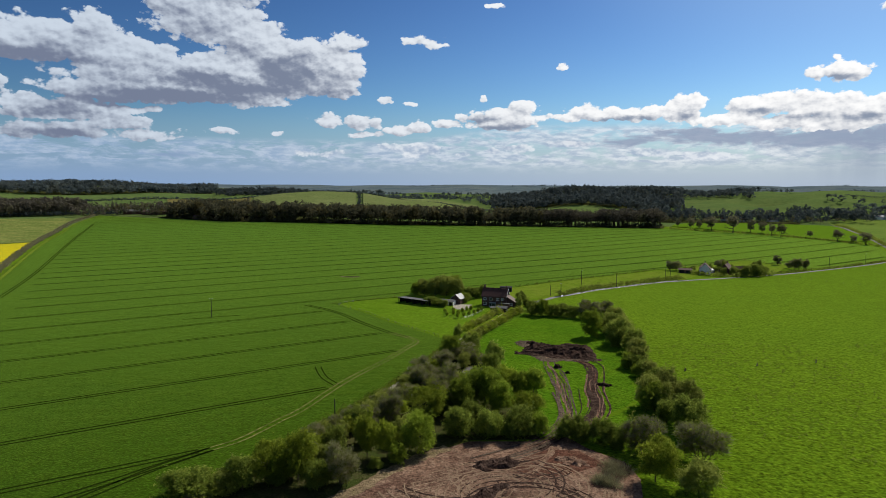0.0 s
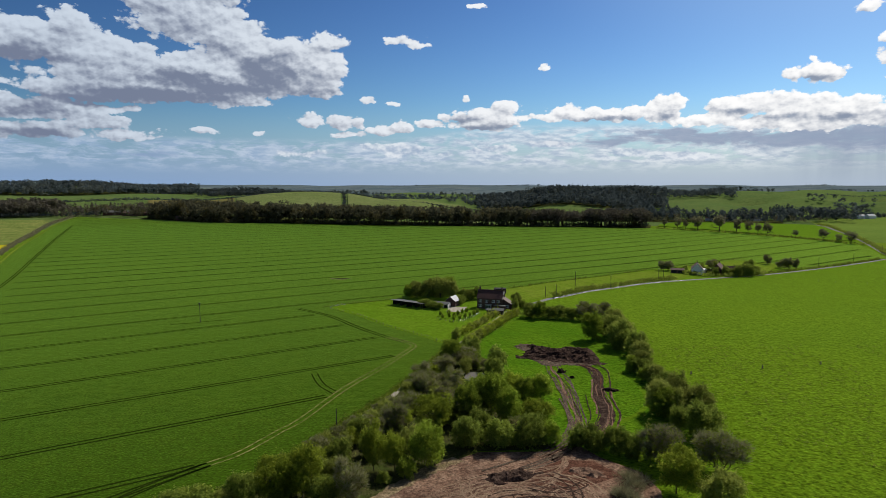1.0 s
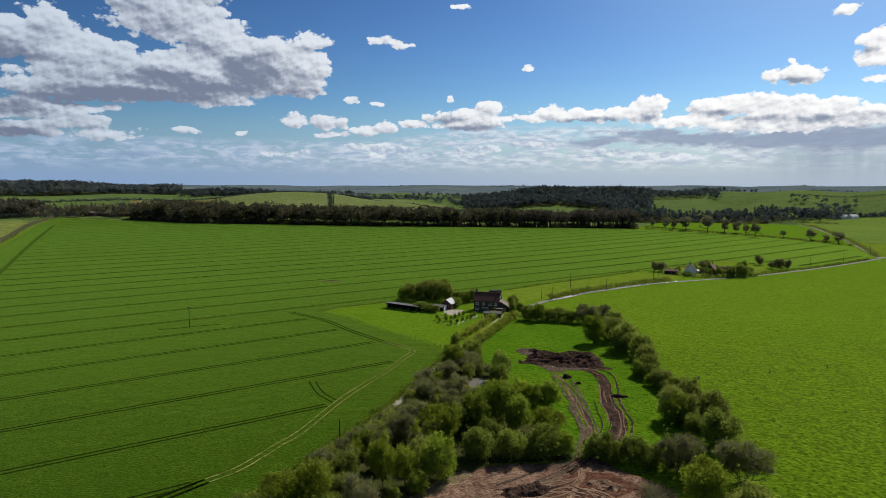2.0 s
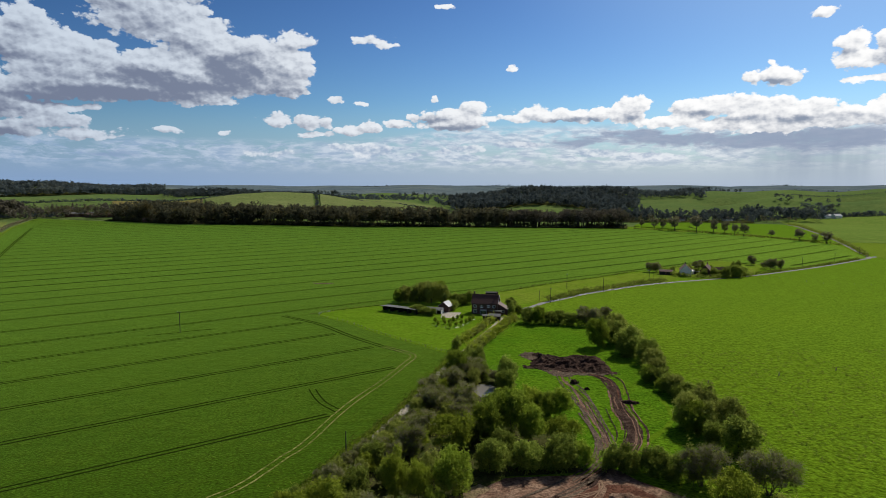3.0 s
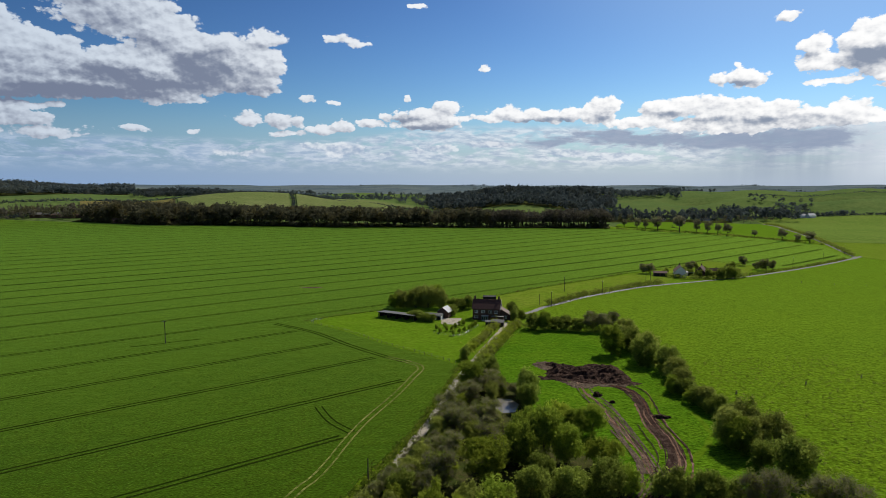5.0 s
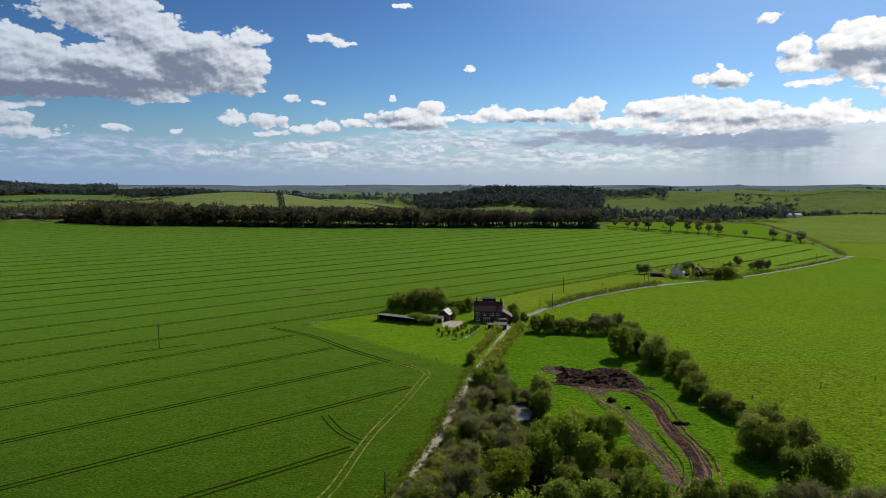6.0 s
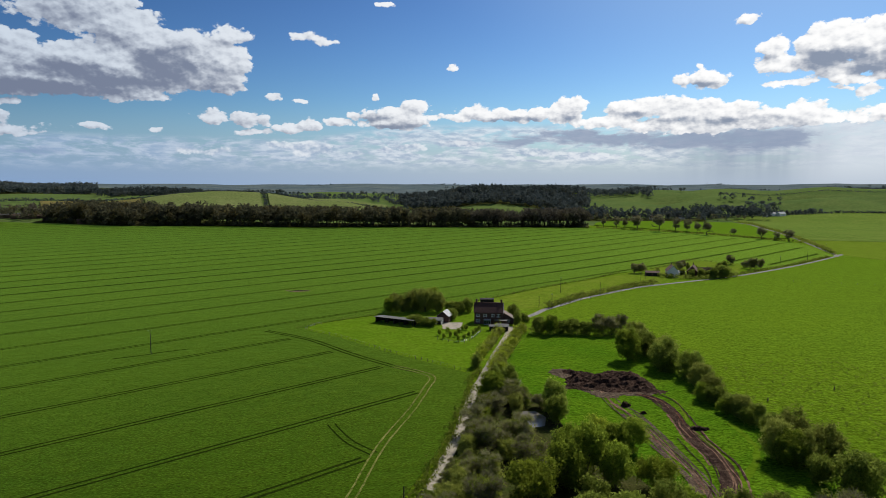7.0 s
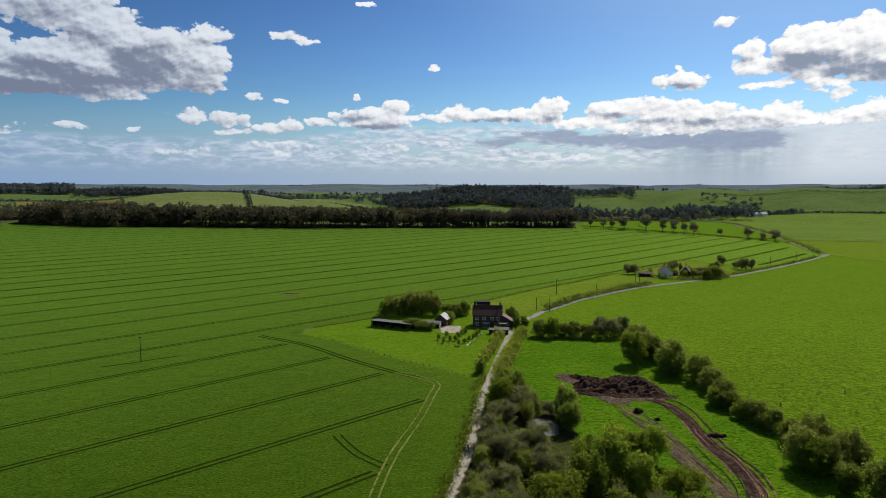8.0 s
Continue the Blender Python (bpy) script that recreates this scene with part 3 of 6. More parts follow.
def ribbon(name, points, width, lift, mat, label="", category="", gap=6.0, side=0.0, ragged=0.0, parent=None, sink=0.0):
    """A strip of track that follows a line; side shifts it, ragged breaks its edges, sink lowers its middle."""
    L = smooth_line(points, gap)
    rng = random.Random(len(L) * 7 + int(abs(side) * 100))
    V, F = [], []
    for i, p in enumerate(L):
        rise = lift + 0.3 * float(ease((p.length - 430) / 200)) if lift > 0.24 else lift
        d = (L[min(i + 1, len(L) - 1)] - L[max(i - 1, 0)]).normalized()
        n = Vector((-d.y, d.x, 0))
        for s in (-0.5, 0.0, 0.5):
            q = p + n * (side + s * width * (1 + (rng.random() - 0.5) * ragged))
            V.append((q.x, q.y, float(height(q.x, q.y)) + rise - (sink if s == 0 else 0)))
        if i:
            a = 3 * (i - 1)
            F += [(a, a + 3, a + 4, a + 1), (a + 1, a + 4, a + 5, a + 2)]
    ob = mesh_object(name, V, F, mat, False, parent, label)
    for f in ob.data.polygons:
        if f.normal.z < 0:
            f.flip()
    return ob if parent else tagged(ob, label, category, kind="structure")


# ---- fields ----
CROP = [(-60, 95), (-53, 114), (-44, 126), (-34, 147), (-29, 160), (-17, 183), (-5, 214), (4.2, 243), (-6.8, 257.4), (-22.6, 276.8), (-38.6, 300.8), (-55, 319.4),
        (-48, 330), (-31.6, 339), (-19.4, 345), (18, 361), (52, 384), (79, 405), (120, 432), (160, 461), (180, 470), (214, 492), (246, 480), (290, 466),
        (334, 490), (392, 524), (416, 572), (436, 618), (426, 680), (400, 735), (374, 784), (340, 822), (311, 870), (221, 900), (60, 925),
        (-71, 927), (-249, 974), (-346, 985), (-493, 1040), (-600, 1075), (-555, 926), (-399, 599), (-307, 423), (-199, 226), (-128, 95)]
sheet("crop_field", CROP, 0.22, M_CROP, "broad field of young green wheat with tramlines", "crop field")


def crossings(outline, p, d):
    """Distances along a line at which it meets an outline."""
    out = []
    for a, b in zip(outline, outline[1:] + outline[:1]):
        ex, ey = b[0] - a[0], b[1] - a[1]
        det = d[0] * -ey + d[1] * ex
        if abs(det) < 1e-9:
            continue
        wx, wy = a[0] - p[0], a[1] - p[1]
        s, u = (wx * -ey + wy * ex) / det, (d[0] * wy - d[1] * wx) / det
        if 0 <= u < 1:
            out.append(s)
    return sorted(out)


HEADLAND = [(-70, 318), (-51, 299), (-34.7, 274.4), (-20.6, 256), (-12.3, 247.5), (-9.2, 241), (-12.4, 231.4), (-19, 214), (-29.5, 190), (-37.5, 165),
            (-41.5, 157), (-47.5, 144.5), (-53, 138.5), (-60, 131), (-68, 122), (-78, 112), (-92, 100)]


def build_tramlines():
    ang = radians(31)
    d, n = (math.cos(ang), math.sin(ang)), (-math.sin(ang), math.cos(ang))
    for k in range(-2, 44):
        p = (-105.8 + n[0] * 28.6 * k, 173.7 + n[1] * 28.6 * k)
        hits = crossings(CROP, p, d)
        for a, b in zip(hits[::2], hits[1::2]):
            lo, hi = a + 24, b - 18
            turn = [t for t in crossings(HEADLAND, p, d) if a + 40 < t < b]
            if turn and k < 8:
                hi = max(turn) - 3.5
            if hi - lo < 15:
                continue
            wide = min(0.9, 0.74 + 0.010 * max(0, k))
            for s in (-0.95, 0.95):
                ribbon("tramline", [(p[0] + d[0] * t, p[1] + d[1] * t) for t in np.linspace(lo, hi, 3 + int((hi - lo) / 60))], wide, 0.25, M_TRAM,
                       "dark wheel rut through the young wheat", "tramline", 8.0, s, 0.35)


build_tramlines()
for s in (-0.95, 0.95):
    ribbon("headland_rut", HEADLAND[:5], 0.75, 0.26, M_TRAM, "dark wheel rut round the field's edge", "tramline", 3.0, s, 0.4)
    ribbon("headland_rut", HEADLAND[3:13], 0.5, 0.27, M_PALE_RUT, "pale dry wheel rut round the field's edge", "tramline", 2.0, s, 0.6)
    ribbon("headland_rut", HEADLAND[12:], 0.7, 0.26, M_TRAM, "dark wheel rut round the field's edge", "tramline", 3.0, s, 0.4)
    ribbon("headland_rut", [(-53, 138.3), (-61.4, 128.5), (-68, 118), (-77, 104)], 0.6, 0.26, M_TRAM, "dark wheel rut round the field's edge", "tramline", 3.0, s, 0.4)
    ribbon("turning_rut", [(-41.5, 206), (-39.5, 200), (-36.5, 193), (-31.5, 186)], 0.5, 0.265, M_TRAM, "dark curved wheel rut of a turning tractor", "tramline", 1.5, s, 0.4)
    ribbon("headland_rut", [(-245, 336), (-287, 429), (-359, 578), (-525, 926)], 0.8, 0.26, M_TRAM, "dark wheel rut along the field's far side", "tramline", 15.0, s, 0.3)
ribbon("bare_patch", [(-120, 282), (-112, 285), (-104, 289), (-96, 292)], 0.9, 0.25, M_TRAM, "thin unsown strip round a field pole", "bare patch", 2.0, 0, 0.5)
ribbon("bare_patch", [(-68, 420), (-63, 422), (-57, 421)], 3.0, 0.25, M_SOIL_DARK, "small bare patch in the young wheat", "bare patch", 1.0, 0, 0.7)
ribbon("bare_patch", [(-70, 423.5), (-65, 419.5), (-60, 419), (-56, 421)], 1.3, 0.27, M_SOIL_PALE, "thin pale bare streak in the young wheat", "bare patch", 1.0, 0, 0.6)

PADDOCK = [(3.6, 246), (-6.4, 258.8), (-22, 278), (-38, 302), (-54, 319), (-47, 328), (-31.6, 337), (-19.4, 343), (18, 359), (48, 340), (44, 320), (36, 306), (23.5, 277), (10.5, 247)]
sheet("paddock", PADDOCK, 0.06, M_PADDOCK, "smooth light green grass paddock before the farmhouse", "paddock", 30)
ROUGH = [(18, 359), (52, 382), (79, 403), (120, 430), (172, 463), (186, 437), (163, 410), (141, 401), (120, 388), (93, 370), (64, 345), (48, 340)]
sheet("rough_strip", ROUGH, 0.07, M_ROUGH, "strip of rough yellowish grass beside the lane", "grass strip", 30)
MEADOW = [(38, 300), (20, 258), (4, 224), (-4, 200), (8, 160), (26, 147), (60, 140), (67, 160), (69, 190), (73, 225), (72, 255), (76, 280), (55, 290)]
sheet("meadow", MEADOW, 0.05, M_MEADOW, "lush bright green meadow with long tussocky grass", "meadow", 20)
sheet("thicket_floor", [(8, 247), (-2, 213), (-15, 181), (-29, 156), (-43, 125), (-55, 100), (-30, 92), (-14, 120), (2, 139), (8, 144), (26, 145), (24, 165), (18, 190), (20, 215)], 0.08, M_LITTER,
      "dead grass and litter under the thicket", "undergrowth", 20)
sheet("soil_field", [(-26, 104), (-19, 115), (-8.8, 128), (1.2, 138.5), (8, 143.5), (26, 143.5), (33, 146), (36, 140), (43, 132), (44, 124), (41, 112), (38, 100), (0, 94)], 0.12, M_SOIL,
      "churned bare reddish soil with tyre tracks", "bare soil", 10)
sheet("rape_field", [(-316, 424), (-406, 598), (-430, 645), (-470, 600), (-620, 430), (-430, 330)], 0.3, M_RAPE, "bright yellow field of flowering rape", "rape field", 60)
sheet("thin_field", [(-432, 650), (-562, 926), (-608, 1010), (-800, 930), (-640, 620), (-474, 606)], 0.3, M_THIN, "pale yellowing field beyond the hedge", "thin crop", 60)
ribbon("field_margin", [(-197, 223), (-302, 420), (-394, 597), (-470, 757), (-550, 925), (-592, 1060)], 2.4, 0.3, M_ROUGH, "strip of dead grass along the hedge", "grass strip", 10.0, 0, 0.5)


def far_sheet(name, az0, az1, r0, r1, mat, label, category, lift=2.2, skew=0.0):
    """A distant field between two bearings and two distances."""
    k = 9
    out = [polar(az0 + (az1 - az0) * i / k, r0 + skew * i / k) for i in range(k + 1)]
    out += [polar(az1 + (az0 - az1) * i / k, r1 + skew * (1 - i / k)) for i in range(k + 1)]
    return sheet(name, out, lift, mat, label, category, 45)


far_sheet("hill_field", -17.0, -8.0, 1180, 1530, M_FAR_PALE, "pale green field on the far hill", "far field")
far_sheet("hill_field", -7.4, 4.5, 1180, 1520, M_FAR_PALE, "pale green field on the far hill", "far field", skew=-150)
far_sheet("hill_field", -24.0, -17.2, 1330, 1500, M_FAR_BUFF, "tawny field on the far hill", "far field", skew=30)
far_sheet("hill_field", -8.0, 3.0, 1560, 1700, M_FAR_PALE, "pale green field on the far hill", "far field")
sheet("far_meadow", [(402, 522), (436, 585), (466, 648), (546, 605), (660, 540), (720, 470), (560, 400), (440, 400), (410, 476)], 0.12, M_ROUGH, "light yellowish pasture beyond the lane", "far field", 40)
sheet("brow_field", [(345, 935), (372, 850), (400, 775), (415, 748), (436, 668), (462, 664), (505, 760), (560, 862), (600, 945), (630, 1010), (600, 1045), (520, 1085), (440, 1105), (380, 1010)], 0.9, M_PADDOCK, "bright green field over a low brow", "far field", 30)
sheet("far_pasture", [(464, 646), (513, 750), (566, 855), (610, 945), (690, 1110), (800, 1170), (920, 1115), (1080, 1110), (1000, 820), (800, 560), (664, 536), (546, 602)], 0.35, M_FAR_PASTURE, "wide dull green pasture sloping to the valley", "far field", 35)

# ---- lane, track and churned ground ----
LANE = [(36, 306), (42, 317), (49.5, 327), (56.5, 334), (63.8, 343), (75.1, 352), (92.9, 368), (120.4, 386), (141.3, 399), (163.5, 408), (192.3, 418), (234.7, 434), (288.2, 461),
        (336, 487), (381, 514), (396, 525), (420, 571), (448, 624), (510, 746), (563, 855), (607, 942), (650, 1030)]
TRACK = [(37, 309), (36.1, 306), (23.5, 277.1), (10.5, 246.9), (-0.1, 221.5), (-8.3, 198.3), (-15.6, 179.5), (-22, 164.5)]
TRACK_END = [(-21.6, 165.5), (-24, 160), (-34, 140), (-46, 118), (-58, 97)]
ribbon("lane", LANE[2:], 3.1, 0.10, M_TARMAC, "narrow grey tarmac lane curving between fields", "lane", 5.0, 0, 0.12)
ribbon("farm_track", TRACK_END, 2.4, 0.12, M_ROUGH, "overgrown grassy end of the farm track", "track", 3.2, 0, 0.4)
ribbon("farm_track", TRACK, 2.9, 0.13, M_GRAVEL, "pale gravel farm track with grassy edges", "track", 3.2, 0, 0.28)
ribbon("lane", [(392, 523), (412, 531), (440, 537)], 4.2, 0.11, M_TARMAC, "pale lane mouth at the junction", "lane", 3.0, 0, 0.2)
ribbon("ditch", [(41, 297), (26.4, 268.4), (15.1, 244.1), (8, 228)], 1.3, 0.10, M_SOIL_DARK, "narrow dark ditch along the hedge", "ditch", 2.0, 0, 0.4, None, 0.35)

RIGHT_RUN = [(47, 217.5), (52.6, 209.5), (51.6, 198), (48.8, 189), (47.2, 182), (46.2, 174), (44.8, 166.5), (42.2, 160.6), (38.6, 154.6), (32.5, 147.6), (24, 139), (12, 130)]
LEFT_RUN = [(40.0, 220), (38.8, 208), (38.9, 200), (38.4, 189), (37.9, 180), (37.2, 171), (36.2, 162.5), (34.4, 155), (30.5, 147), (23, 140), (10, 131)]
ribbon("trodden_grass", [(62.6, 189.6), (60.8, 179.7), (58.6, 173), (50.8, 164.2), (44.6, 158.5), (40.5, 152.5)], 1.6, 0.10, M_PADDOCK, "light green strip of trodden grass", "grass strip", 1.6, 0, 0.7)
ribbon("trodden_grass", [(57.7, 209.4), (56.4, 203), (52.8, 193.5)], 0.7, 0.11, M_ROUGH, "yellowish strip of trodden grass", "grass strip", 1.2, 0, 0.6)
ribbon("track_bed", RIGHT_RUN[:-1], 2.8, 0.12, M_SOIL_DARK, "churned dark earth of a vehicle track", "track", 2.2, 0, 0.7)
for line, count, wide, seed in ((RIGHT_RUN, 20, 4.6, 1), (LEFT_RUN, 20, 6.0, 2)):
    rng = random.Random(seed)
    for i in range(count):
        a = rng.choice((0, 0, 1, 2, 3, 4))
        b = min(11, a + rng.choice((5, 6, 8, 9, 10)))
        s = rng.gauss(0, 0.27) * wide
        mat = rng.choice((M_SOIL_DARK, M_SOIL_DARK, M_SOIL_DARK, M_SOIL_RED, M_SOIL) if seed == 1 else (M_MUD, M_SOIL, M_MUD, M_SOIL_DARK, M_MUD))
        ribbon("wheel_track", [(x + rng.uniform(-0.6, 0.6), y + rng.uniform(-0.6, 0.6)) for x, y in line[a:b]], rng.uniform(0.25, 0.75 if seed == 1 else 0.55), 0.13 + 0.006 * i, mat,
               "muddy tyre rut pressed into the soil", "wheel track", 1.3, s, 1.1)


def swirls():
    """Tyre marks that loop over the bare soil."""
    rng = random.Random(5)
    for i in range(50):
        cx, cy, r = rng.gauss(14.5, 5.0), rng.gauss(119, 4.5), rng.uniform(2.5, 13)
        a0, sweep = rng.uniform(0, 6.28), rng.uniform(0.9, 3.2)
        pts = [(cx + r * 1.25 * math.cos(a0 + sweep * k / 8), cy + r * math.sin(a0 + sweep * k / 8)) for k in range(9)]
        if max(p[0] for p in pts) > 37 or min(p[0] - (p[1] - 116) * 0.9 for p in pts) < -15 or max(p[1] for p in pts) > 137:
            continue
        for s in (-0.9, 0.9):
            ribbon("tyre_mark", pts, rng.uniform(0.2, 0.45), 0.15 + 0.0015 * i, (M_SOIL_PALE, M_SOIL_DARK, M_SOIL_PALE, M_SOIL)[i % 4], "curved tyre mark on bare soil", "wheel track", 0.9, s, 0.8)
    for i in range(16):
        y = 119 + i * 1.15
        pts = [(-16 + i * 1.05 + rng.uniform(-1, 1), y - 10), (2 + i * 0.6, y - 4 + rng.uniform(-1, 1)), (17 + i * 0.6, y + 1 + rng.uniform(-1, 1)), (28, 137 + i * 0.4)]
        ribbon("tyre_mark", pts, rng.uniform(0.25, 0.5), 0.145 + 0.003 * i, M_SOIL_PALE if i % 2 else M_SOIL, "long tyre mark on bare soil", "wheel track", 1.0, 0, 0.7)
    for i in range(5):
        pts = [(31 + i * 0.9, 100), (34 + i * 0.9, 115), (37 + i * 0.8, 124), (40 + i * 0.6, 131)]
        ribbon("tyre_mark", pts, rng.uniform(0.3, 0.55), 0.146 + 0.003 * i, M_SOIL_PALE, "pale tyre mark on bare soil", "wheel track", 1.2, 0, 0.6)


swirls()
sheet("damp_soil", [(17, 127), (24, 124.5), (31, 127), (38, 131), (34, 138), (27, 139), (20, 134)], 0.135, M_SOIL_RED, "damp dark red soil scraped bare", "bare soil", 3)
ribbon("straw_edge", [(-27, 108), (-17, 118), (-7, 130.5), (3, 140)], 3.4, 0.16, M_STRAW, "strip of flattened dead grass beside the soil", "grass strip", 1.2, 0, 0.6)


def heap(name, outline_rx, outline_ry, x, y, turn, tall, mat, label, category, seed, cell=0.5):
    """A mound of tipped earth, rough and lumpy, with an uneven outline."""
    off = Vector((seed * 13.7, seed * 5.1, 0))
    nx, ny = int(2.4 * outline_rx / cell), int(2.4 * outline_ry / cell)
    V, F, idx = [], [], {}
    for i in range(nx + 1):
        for j in range(ny + 1):
            u, v = (i / nx - 0.5) * 2.4, (j / ny - 0.5) * 2.4
            lump = noise.fractal(Vector((u * outline_rx, v * outline_ry, 0)) * 0.45 + off, 0.9, 2.0, 4)
            rim = 0.95 - math.hypot(u, v) + 0.42 * noise.noise(Vector((u * 2.2, v * 2.2, 3)) + off)
            h = tall * min(1.0, max(0.0, rim * 3.0)) * (0.62 + 0.85 * lump) if rim > 0 else -0.3
            idx[i, j] = len(V)
            V.append((u * outline_rx, v * outline_ry, max(h, -0.3) if rim <= 0 else max(h, 0.05)))
    for i in range(nx):
        for j in range(ny):
            q = (idx[i, j], idx[i + 1, j], idx[i + 1, j + 1], idx[i, j + 1])
            if max(V[k][2] for k in q) > -0.29:
                F.append(q)
    ob = mesh_object(name, V, F, mat)
    ob.matrix_world = pose(x, y, float(height(x, y)) + 0.12, 0, 0, turn)
    return tagged(ob, label, category)


def spread(outline, tall, mat, label, seed, cell=0.45):
    """Tipped and pushed earth over an uneven patch: low ridges and hollows that thin out at a ragged edge."""
    xs, ys = [p[0] for p in outline], [p[1] for p in outline]
    nx, ny = int((max(xs) - min(xs) + 4) / cell), int((max(ys) - min(ys) + 4) / cell)
    X, Y = np.meshgrid(min(xs) - 2 + cell * np.arange(nx), min(ys) - 2 + cell * np.arange(ny), indexing="ij")
    inside, far = np.zeros(X.shape, bool), np.full(X.shape, 1e9)
    for (ax, ay), (bx, by) in zip(outline, outline[1:] + outline[:1]):
        u = np.clip(((X - ax) * (bx - ax) + (Y - ay) * (by - ay)) / ((bx - ax) ** 2 + (by - ay) ** 2), 0, 1)
        far = np.minimum(far, np.hypot(X - ax - u * (bx - ax), Y - ay - u * (by - ay)))
        if by != ay:
            inside ^= ((ay > Y) != (by > Y)) & (X < (bx - ax) * (Y - ay) / (by - ay) + ax)
    edge = np.where(inside, far, -far)
    V, F = [], []
    for i in range(nx):
        for j in range(ny):
            at = Vector((X[i, j], Y[i, j], seed * 7.3))
            rim = edge[i, j] + 1.8 * noise.noise(at * 0.35) + 0.9 * noise.noise(at * 1.1)
            lump = 0.42 + 0.8 * noise.fractal(Vector((at.x * 0.16, at.y * 0.34, at.z)), 0.9, 2.0, 5)
            V.append((X[i, j], Y[i, j], float(height(X[i, j], Y[i, j])) + (min(1.0, rim / 4.0) * tall * max(0.06, lump) + 0.12 if rim > 0 else -0.25)))
    for i in range(nx - 1):
        for j in range(ny - 1):
            q = (i * ny + j, (i + 1) * ny + j, (i + 1) * ny + j + 1, i * ny + j + 1)
            if max(V[k][2] - float(height(V[k][0], V[k][1])) for k in q) > 0:
                F.append(q)
    return tagged(mesh_object("earth_mound", V, F, mat), label, "earth mound")


spread([(34, 243), (39.5, 239.5), (44, 236), (52, 238.5), (57.5, 236), (59, 225), (58.5, 213.5), (53, 215), (45, 217), (38, 219), (33, 222.5), (28.5, 224), (33, 232)], 2.3, M_SOIL_DARK, "wide ridged heap of dark tipped earth on the meadow", 1)
spread([(34, 221), (45, 219), (57, 216), (57, 213), (50, 212.5), (45, 214), (42, 213), (37, 214)], 0.4, M_MUD, "low spread of brown churned earth", 3)
spread([(32, 246), (38, 243), (40, 236), (34, 231), (30, 238)], 0.6, M_MUD, "low spread of brown churned earth", 5)
heap("earth_mound", 1.5, 1.1, 41.2, 206.0, 0, 1.0, M_SOIL_DARK, "small clod heap of dark earth", "earth mound", 4, 0.2)
heap("earth_mound", 0.9, 0.7, 43.4, 199.8, 0, 0.6, M_SOIL_DARK, "small clod heap of dark earth", "earth mound", 5, 0.2)
heap("earth_mound", 2.8, 1.3, 52.0, 187.0, -10, 0.8, M_SOIL_DARK, "low heap of dark earth beside the track", "earth mound", 6, 0.25)
heap("earth_mound", 6.5, 3.0, 14.0, 131.0, 15, 1.0, M_SOIL_DARK, "low ridge of dark churned earth", "earth mound", 7, 0.35)
heap("earth_mound", 7.0, 1.8, 10.5, 117.0, 42, 0.9, M_SOIL_DARK, "low ridge of dark churned earth", "earth mound", 8, 0.35)
heap("earth_mound", 4.0, 2.5, 31.0, 132.5, -20, 0.9, M_SOIL, "low ridge of reddish churned earth", "earth mound", 9, 0.35)


# ---- plants ----
def rand_unit(rng, n):
    v = rng.normal(size=(n, 3))
    return v / np.linalg.norm(v, axis=1)[:, None]


def leaves(rng, lobes, count, size, flat=0.7, inner=0.25, spray=6, spread=2.7, fuzz=0.30):
    """Leaf sprays over a set of lobes (x, y, z, rx, ry, rz): loose blades in small clusters."""
    L = np.array(lobes, float)
    w = L[:, 3] * L[:, 5]
    n = max(1, count // spray)
    k = rng.choice(len(L), n, p=w / w.sum())
    u = rand_unit(rng, n)
    u[:, 2] = np.where(u[:, 2] < -0.45, -u[:, 2], u[:, 2])
    r = 1 - inner * rng.random(n) ** 1.6 + fuzz * np.abs(rng.normal(size=n)) ** 1.5
    C = L[k, :3] + L[k, 3:] * u * r[:, None]
    C, u = np.repeat(C, spray, 0), np.repeat(u, spray, 0)
    m = len(C)
    P = C + rng.normal(size=(m, 3)) * size * spread * 0.5
    nrm = u + rand_unit(rng, m) * flat
    nrm /= np.linalg.norm(nrm, axis=1)[:, None]
    a = np.cross(nrm, rand_unit(rng, m))
    a /= np.linalg.norm(a, axis=1)[:, None] + 1e-9
    b = np.cross(nrm, a)
    s = (size * (0.5 + 1.0 * rng.random(m)))[:, None]
    V = np.stack([P + a * s * 1.25, P - a * s * 0.7 + b * s * 0.75, P - a * s * 0.7 - b * s * 0.75], 1).reshape(-1, 3)
    return V, np.arange(3 * m).reshape(-1, 3)


def lobed(rng, R, H, base, count, squash=1.0):
    """Lobes that make an uneven crown of radius R between heights base and H."""
    mid, half = (base + H) / 2, (H - base) / 2
    lean = rng.uniform(-0.12, 0.12, 2) * R
    out = [(lean[0], lean[1], mid * 0.92, R * 0.56, R * 0.56, half * 0.62)]
    for i in range(count):
        a, e = 6.283 * (i * 0.618 + rng.random() * 0.3), rng.uniform(-0.9, 0.98)
        c = math.sqrt(max(0.10, 1 - abs(e) ** 2.2))
        k = rng.uniform(0.40, 0.78)
        r = R * (0.12 + 0.22 * rng.random() ** 1.5)
        out.append((lean[0] + R * k * c * math.cos(a), lean[1] + R * k * c * math.sin(a), mid + half * rng.uniform(0.55, 0.86) * e, r, r * rng.uniform(0.8, 1.2), min(r * squash * rng.uniform(0.8, 1.4), half * 0.5)))
    return out


